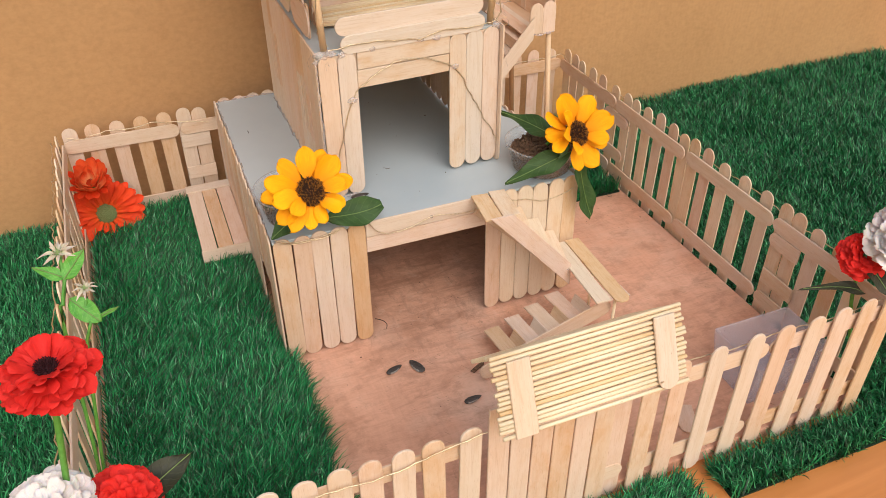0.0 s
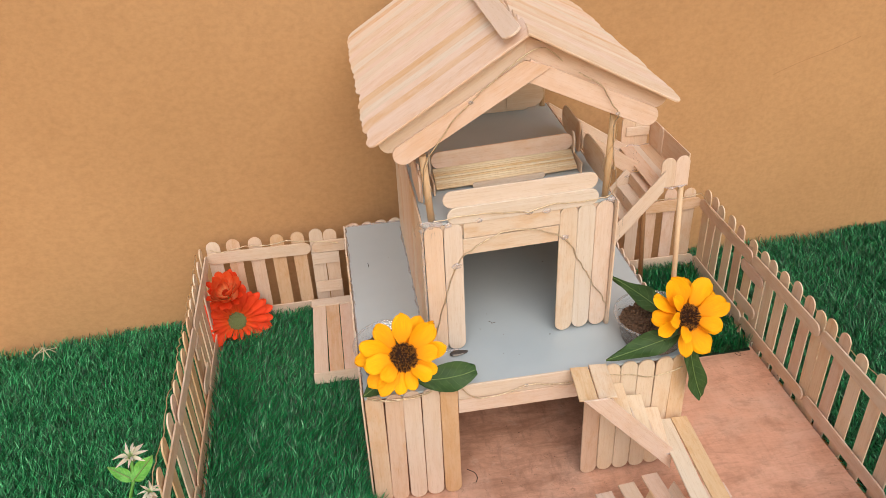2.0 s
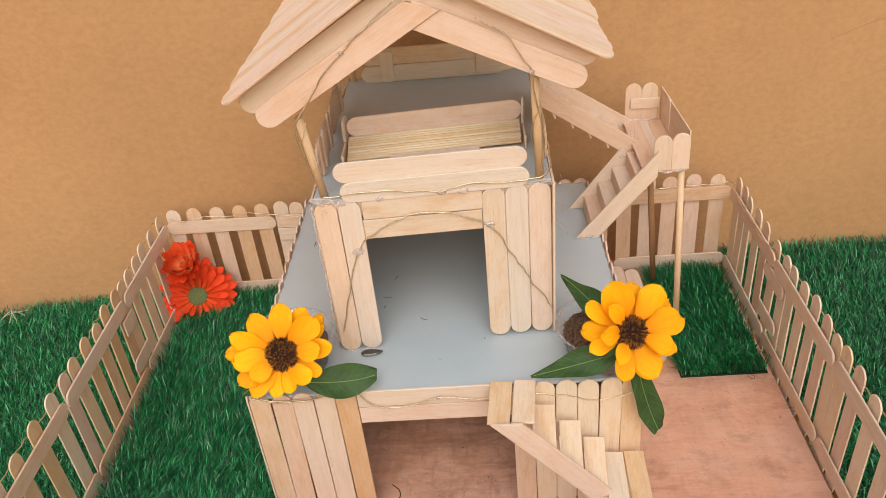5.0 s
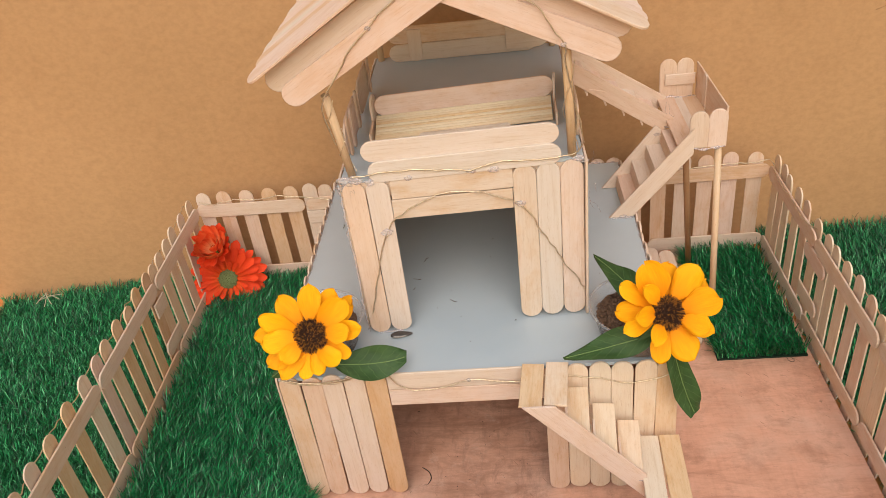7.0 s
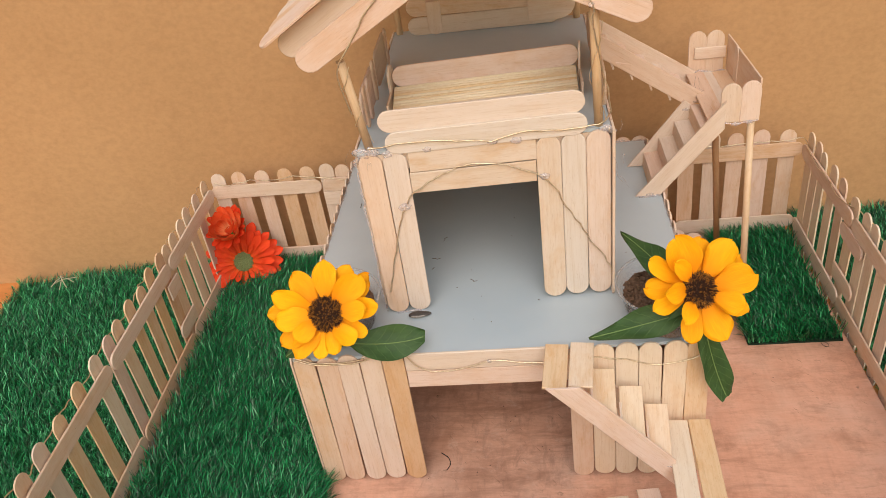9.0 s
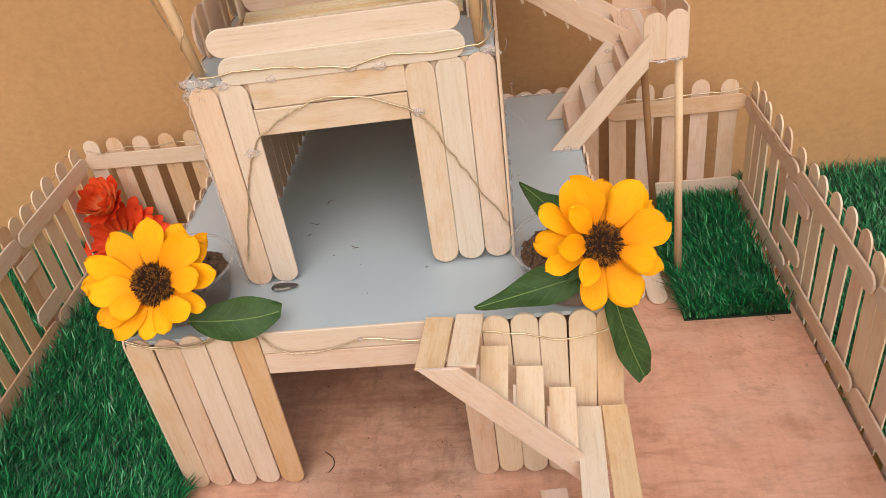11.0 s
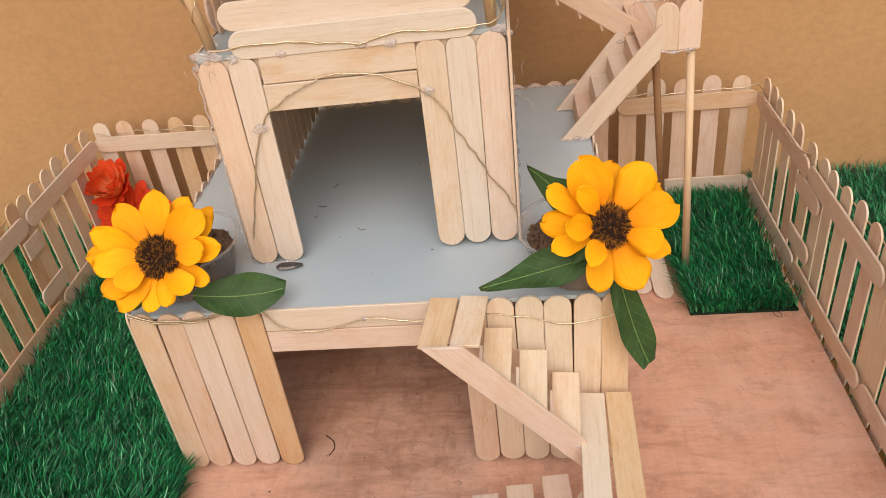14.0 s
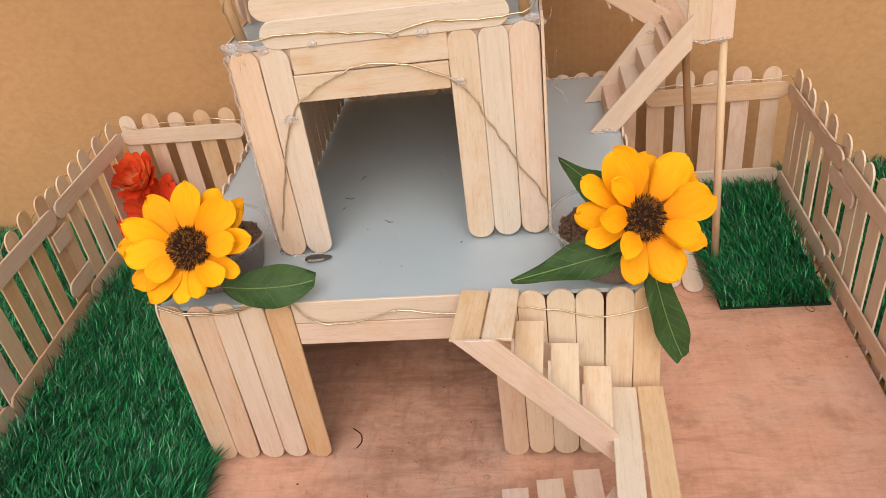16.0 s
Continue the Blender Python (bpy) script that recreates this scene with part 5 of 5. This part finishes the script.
# ---- sunflower seeds and crumbs ----
def seed_bm():
    bm = bmesh.new()
    bmesh.ops.create_uvsphere(bm, u_segments=14, v_segments=10, radius=1.0)
    for v in bm.verts:
        x = v.co.x
        w = 0.55 + 0.45 * (1 - x) / 2
        v.co = V((x * 0.0098, v.co.y * 0.0050 * w, v.co.z * 0.0022 * w))
    for f in bm.faces:
        c = f.calc_center_median()
        f.material_index = 1 if abs(c.y) > 0.0026 and abs(c.z) < 0.0012 else 0
    return bm


first_seed = single("sunflower_seed", seed_bm(), (SEED, SEED_EDGE), "black striped sunflower seed", "seed", pose(0.169, 0.556, 0.0021, 0, 0, 20), True, "scattered seeds")
for x, y, z, turn in ((0.192, 0.552, 0.0021, 110), (0.227, 0.488, 0.0021, 8), (0.175, 0.6605, PZ + 0.0021, 5)):
    seed = copy_thing(first_seed, pose(x, y, z, 0, 0, turn))
    if turn == 110:
        seed.matrix_basis = pose(x, y, z, 0, 0, turn) @ Matrix.Diagonal((1.15, 1.3, 1.2, 1))
        tagged(seed, "plump black sunflower seed with pale edges")


flake = thing("wood_flake", (0.249, 0.527, 0.0), "thin brown flake of husk lying on the board", "flake")
stick(flake, "stick", (0.241, 0.523, 0.0012), (0.257, 0.531, 0.0016), (0.1, 0.1, 1), (0, 1), 0.005, 0.0009, SOIL)


CRUMB = plain_material("brown_crumb", (0.16, 0.10, 0.07), (0.07, 0.045, 0.03), 700, 0.9, shift=False)


def crumb_field():
    rnd = random.Random(31)
    bm = bmesh.new()
    for k in range(36):
        x, y = rnd.uniform(0.10, 0.55), rnd.uniform(0.38, 0.90)
        s = rnd.uniform(0.0002, 0.0007)
        bmesh.ops.create_icosphere(bm, subdivisions=1, radius=s, matrix=Matrix.Translation((x, y, s * 0.7)) @ Matrix.Diagonal((rnd.uniform(0.7, 2.2), 1, 0.7, 1)))
    for k in range(24):
        x, y = rnd.gauss(0.235, 0.045), rnd.gauss(0.665, 0.045)
        s = rnd.uniform(0.0002, 0.0006)
        bmesh.ops.create_icosphere(bm, subdivisions=1, radius=s, matrix=Matrix.Translation((x, y, s * 0.6)) @ Matrix.Rotation(rnd.uniform(0, 3), 4, "Z") @ Matrix.Diagonal((rnd.uniform(0.8, 3.0), 1, 0.6, 1)))
    for k in range(22):
        x, y = rnd.uniform(0.09, 0.39), rnd.uniform(0.63, 0.92)
        s = rnd.uniform(0.0002, 0.0006)
        bmesh.ops.create_icosphere(bm, subdivisions=1, radius=s, matrix=Matrix.Translation((x, y, PZ + s * 0.7)) @ Matrix.Diagonal((rnd.uniform(0.7, 2.2), 1, 0.7, 1)))
    single("crumbs", bm, CRUMB, "dark soil crumbs scattered over the boards", "crumbs", kind="stuff")


crumb_field()
wire("loose_thread", [(0.176, 0.640, 0.0006), (0.183, 0.634, 0.0006), (0.185, 0.626, 0.0006), (0.182, 0.620, 0.0006)], "dark curved hair-thin fibre on the board", "thread", 0.0004, THREAD)
wire("loose_thread", [(0.357, 0.698, PZ + 0.0005), (0.362, 0.700, PZ + 0.0005), (0.362, 0.692, PZ + 0.0005), (0.367, 0.694, PZ + 0.0005)], "dark curved hair-thin fibre on the platform", "thread", 0.0003, THREAD)
for fx, fy, fa in ((0.190, 0.775, 0.6), (0.1885, 0.7715, 1.2), (0.181, 0.742, 2.9), (0.185, 0.741, 0.3), (0.181, 0.727, 1.1), (0.217, 0.706, 2.4), (0.220, 0.704, 0.2)):
    dx, dy = 0.0019 * math.cos(fa), 0.0019 * math.sin(fa)
    wire("loose_thread", [(fx - dx, fy - dy, PZ + 0.0003), (fx + 0.3 * dy, fy, PZ + 0.0004), (fx + dx, fy + dy, PZ + 0.0003)], "short dark fibre on the grey platform", "thread", 0.00024, SOIL)
wire("loose_thread", [(0.548, 0.766, 0.002), (0.549, 0.760, 0.0008), (0.553, 0.757, 0.0006), (0.555, 0.761, 0.0006), (0.552, 0.764, 0.001)], "dark green thread at the turf edge", "thread", 0.00025, THREAD)
for k in range(4):
    a = k * 1.6
    wire("pale_fibre", [(-0.345 - 0.014 * math.cos(a), 0.945 - 0.014 * math.sin(a), 0.002), (-0.345, 0.945, 0.008 + 0.002 * k), (-0.345 + 0.016 * math.cos(a + 0.6), 0.945 + 0.016 * math.sin(a + 0.6), 0.004)], "pale tangled fibre lying on the turf", "fibre", 0.0006, FIBRE)
splinter = thing("splinter", (0.70, 0.585, 0.0), "short pale wood splinter lying on the turf", "splinter")
stick(splinter, "stick", (0.693, 0.600, 0.003), (0.698, 0.577, 0.003), (0, 0, 1), (0, 0), 0.003, 0.0012)


# ---- string lights ----
wire("string_light", [(0.153, 0.6660, 0.170), (0.163, 0.6666, 0.209), (0.176, 0.6673, 0.250), (0.187, 0.6679, 0.263), (0.214, 0.6695, 0.279), (0.245, 0.6713, 0.281), (0.282, 0.6735, 0.266), (0.300, 0.6745, 0.237), (0.318, 0.6755, 0.203), (0.331, 0.6763, 0.181), (0.3338, 0.6768, 0.173)],
     "thin silvery fairy-light wire arched over the upper doorway", beads=((0.178, 0.668, 0.252), (0.284, 0.6745, 0.265)), sway=0.0006)
wire("string_light", [(0.157, 0.6662, 0.3035), (0.167, 0.6668, 0.304), (0.191, 0.6682, 0.305), (0.217, 0.6697, 0.303), (0.247, 0.6714, 0.300), (0.269, 0.6727, 0.304), (0.298, 0.6744, 0.302), (0.330, 0.6762, 0.306), (0.333, 0.6764, 0.322), (0.328, 0.6761, 0.345)],
     "thin silvery fairy-light wire along the balcony front", beads=((0.158, 0.667, 0.303),), sway=0.0005)
wire("string_light", [(0.167, 0.610, 0.150), (0.181, 0.610, 0.134), (0.207, 0.610, 0.132), (0.233, 0.610, 0.140), (0.272, 0.610, 0.136), (0.311, 0.610, 0.139), (0.338, 0.610, 0.135), (0.356, 0.610, 0.129), (0.378, 0.610, 0.130), (0.394, 0.610, 0.136)],
     "thin silvery fairy-light wire along the platform front", beads=((0.233, 0.610, 0.140),), sway=0.0004)
wire("string_light", [(0.077, 0.611, 0.152), (0.094, 0.610, 0.146), (0.123, 0.610, 0.146), (0.142, 0.610, 0.151)], "double silvery wire in front of the flower cup", sway=0.0003)
wire("string_light", [(0.077, 0.6105, 0.150), (0.094, 0.610, 0.1445), (0.123, 0.610, 0.1445), (0.140, 0.610, 0.149)], "double silvery wire in front of the flower cup", sway=0.0003)
wire("string_light", [(0.150, 0.670, 0.330), (0.150, 0.651, 0.370), (0.165, 0.651, 0.392), (0.178, 0.651, 0.410), (0.191, 0.651, 0.422), (0.219, 0.651, 0.446), (0.242, 0.652, 0.461), (0.254, 0.653, 0.461), (0.268, 0.652, 0.450)],
     "thin silvery fairy-light wire up the gable board", beads=((0.191, 0.651, 0.422),), sway=0.0003)
wire("string_light", [(0.282, 0.651, 0.439), (0.296, 0.651, 0.431), (0.305, 0.651, 0.423), (0.314, 0.651, 0.407), (0.320, 0.651, 0.398), (0.321, 0.663, 0.380), (0.329, 0.678, 0.335), (0.327, 0.678, 0.310)],
     "thin silvery fairy-light wire down the gable board", beads=((0.319, 0.651, 0.399),), sway=0.0003)
wire("string_light", [(-0.106, 0.9575, 0.126), (-0.085, 0.954, 0.1235), (-0.06, 0.956, 0.128), (-0.03, 0.955, 0.126), (-0.005, 0.954, 0.129), (0.02, 0.955, 0.125), (0.045, 0.954, 0.122), (0.062, 0.953, 0.118)], "thin silvery fairy-light wire along the fence rail", sway=0.0006)
wire("string_light", [(0.40, 0.956, 0.125), (0.43, 0.955, 0.122), (0.46, 0.956, 0.126), (0.49, 0.955, 0.124), (0.52, 0.955, 0.127), (0.55, 0.955, 0.125), (0.572, 0.955, 0.128), (0.572, 0.93, 0.123), (0.571, 0.905, 0.122), (0.571, 0.87, 0.124), (0.571, 0.84, 0.122), (0.582, 0.80, 0.124), (0.584, 0.75, 0.122), (0.584, 0.69, 0.124), (0.584, 0.62, 0.119), (0.584, 0.55, 0.124), (0.584, 0.47, 0.12), (0.584, 0.40, 0.124), (0.58, 0.345, 0.118)],
     "thin silvery fairy-light wire along the fence tops", sway=0.0006)
wire("string_light", [(-0.121, 0.95, 0.128)] + [(-0.1215, 0.93 - 0.0285 * k, 0.126 + 0.006 * math.sin(2.1 * k) - 0.010 * (k % 3 == 1)) for k in range(20)], "thin silvery fairy-light wire along the fence tops", sway=0.0009)
wire("string_light", [(-0.10, 0.3435, 0.122), (-0.02, 0.3435, 0.118), (0.05, 0.3435, 0.122), (0.09, 0.3435, 0.119), (0.13, 0.3435, 0.126), (0.172, 0.3435, 0.132)], "thin silvery fairy-light wire along the fence tops", sway=0.0006)
wire("string_light", [(0.300, 0.318, 0.158), (0.312, 0.325, 0.150), (0.325, 0.338, 0.152), (0.345, 0.352, 0.131), (0.40, 0.352, 0.125), (0.45, 0.352, 0.128), (0.50, 0.352, 0.124), (0.56, 0.352, 0.128)], "thin silvery fairy-light wire along the fence tops", sway=0.0005)


def wound(p0, p1, turns, r, label):
    """A wire wound loosely up a post."""
    p0, p1 = V(p0), V(p1)
    pts = []
    for k in range(turns * 6 + 1):
        a = k * math.pi / 3
        pts.append(p0.lerp(p1, k / (turns * 6)) + V((r * math.cos(a), r * math.sin(a), rng.gauss(0, 0.0012))))
    wire("string_light", pts, label, r=0.00032, sway=0.0003)


wound((0.1560, 0.676, 0.302), (0.1505, 0.667, 0.366), 2, 0.0042, "silvery fairy-light wire wound round a roof post")
wound((0.3262, 0.684, 0.302), (0.3225, 0.670, 0.380), 1, 0.0052, "silvery fairy-light wire wound round a roof post")
wire("staple", [(0.0965, 0.8405, PZ + 0.0006), (0.0970, 0.8450, PZ + 0.0008), (0.0960, 0.8495, PZ + 0.0006)], "tiny dark metal staple in the grey platform", "staple", 0.0003, THREAD)


# ---- hot glue along the joints ----
def glue(points, r=0.0009):
    ob = wire("glue_bead", points, "", r=r, mat=GLUE, parent=house, sway=0.0007)
    return ob


glue([(PX0 + 0.001, PY0 + 0.02, PZ + 0.0006), (PX0 + 0.001, 0.75, PZ + 0.0006), (PX0 + 0.001, PY1 - 0.004, PZ + 0.0006)])
glue([(PX1 - 0.001, PY0 + 0.06, PZ + 0.0006), (PX1 - 0.001, 0.75, PZ + 0.0006), (PX1 - 0.001, PY1 - 0.004, PZ + 0.0006)])
glue([(PX0 + 0.004, PY1 - 0.001, PZ + 0.0006), (0.25, PY1 - 0.001, PZ + 0.0006), (PX1 - 0.004, PY1 - 0.001, PZ + 0.0006)])
glue([(HX0 - 0.0026, 0.672, PZ + 0.0008), (HX0 - 0.0026, 0.80, PZ + 0.0008), (HX0 - 0.0026, 0.926, PZ + 0.0008)], 0.0011)
glue([(HX1 + 0.0026, 0.68, PZ + 0.0008), (HX1 + 0.0026, 0.80, PZ + 0.0008), (HX1 + 0.0026, 0.926, PZ + 0.0008)], 0.0011)
glue([(HX0 - 0.001, 0.6675, 0.160), (HX0 - 0.001, 0.6675, 0.230), (HX0 - 0.001, 0.6675, 0.295)], 0.0008)
glue([(0.1560, 0.6660, PZ + 0.0008), (0.1650, 0.6668, PZ + 0.0006), (0.1760, 0.6675, PZ + 0.0008)], 0.0012)


def glue_blob(place, size, seed, flat=(1.0, 0.45, 0.8)):
    """An uneven, pressed dab of hot glue."""
    bm = bmesh.new()
    bmesh.ops.create_icosphere(bm, subdivisions=3, radius=1.0)
    for v in bm.verts:
        k = 1 + 0.55 * noise.noise(v.co * 1.3 + V((seed * 7.3, 0, 0))) + 0.25 * noise.noise(v.co * 3.4 + V((0, seed * 3.1, 0)))
        v.co = V((v.co.x * flat[0], v.co.y * flat[1], v.co.z * flat[2])) * k * size
    part("glue_dab", bm, GLUE, house, "milky dab of hot glue", m=Matrix.Translation(place), smooth=True)


for k, (x, y, z, size) in enumerate(((0.1515, 0.6690, 0.2985, 0.0052), (0.1590, 0.6675, 0.3000, 0.0040), (0.1480, 0.6710, 0.2920, 0.0036), (0.1700, 0.6680, 0.2972, 0.0030), (0.2000, 0.6695, 0.2975, 0.0026),
                                     (0.2650, 0.6730, 0.2975, 0.0030), (0.2480, 0.6722, 0.2980, 0.0024), (0.3300, 0.6775, 0.2995, 0.0034), (0.3345, 0.6800, 0.2960, 0.0030), (0.1770, 0.6664, 0.2515, 0.0032), (0.2845, 0.6732, 0.2655, 0.0030))):
    glue_blob((x, y, z), size, k, (1.3, 0.35, 0.8))
for k, q in enumerate(((0.4500, 0.8255, 0.2190), (0.4625, 0.8252, 0.2180), (0.4745, 0.8255, 0.2188), (0.4405, 0.8850, 0.2150), (0.4430, 0.8845, 0.2190), (0.4300, 0.8835, 0.2085),
                       (0.3870, 0.8230, 0.1500), (0.3665, 0.5585, 0.0720), (0.3045, 0.6085, 0.1500))):
    glue_blob(q, 0.0026, 20 + k, (1.4, 0.5, 0.6))
# hair-thin glue strings
for k in range(9):
    p = V(((0.3365, 0.676, 0.305), (0.336, 0.677, 0.275), (0.148, 0.669, 0.300), (0.4405, 0.886, 0.235), (0.337, 0.70, 0.25))[k % 5]) + V([rng.gauss(0, 0.004) for a in range(3)])
    pts = [p]
    for j in range(3):
        pts.append(pts[-1] + V((rng.gauss(0.001, 0.002), rng.gauss(-0.001, 0.0015), rng.gauss(-0.004, 0.003))))
    wire("glue_string", pts, "", r=0.00012, mat=GLUE, parent=house)
glue([(0.449, 0.8262, 0.2195), (0.463, 0.8258, 0.2185), (0.482, 0.8262, 0.2195)], 0.0008)
glue([(0.376, 0.8228, PZ + 0.0008), (0.388, 0.8226, PZ + 0.0006), (0.398, 0.8230, PZ + 0.0008)], 0.0010)
glue([(0.445, 0.9375, 0.2230), (0.460, 0.9372, 0.2236), (0.478, 0.9375, 0.2230)], 0.0010)


# ---- creases and stray fibres at the cardboard ----
CREASE = plain_material("cardboard_crease", (0.37, 0.21, 0.098), (0.32, 0.18, 0.082), 200, 0.8)


def card_y(x, z):
    return 0.985 + 0.03 * (x + 0.3) + 0.004 * math.sin(4 * x + z * 3)


wire("crease", [(x, card_y(x, z) - 0.0001, z) for x, z in ((0.683, 0.271), (0.72, 0.285), (0.76, 0.297), (0.803, 0.313))], "thin dark crease in the cardboard", "crease", 0.0003, CREASE)
for pts in (((0.70, 0.995, 0.0), (0.702, 0.998, 0.012), (0.706, 1.000, 0.017)), ((0.66, 0.985, 0.0), (0.658, 0.992, 0.012), (0.659, 0.996, 0.018))):
    wire("stray_fibre", pts, "dark stray fibre standing at the turf edge", "fibre", 0.00025, THREAD)
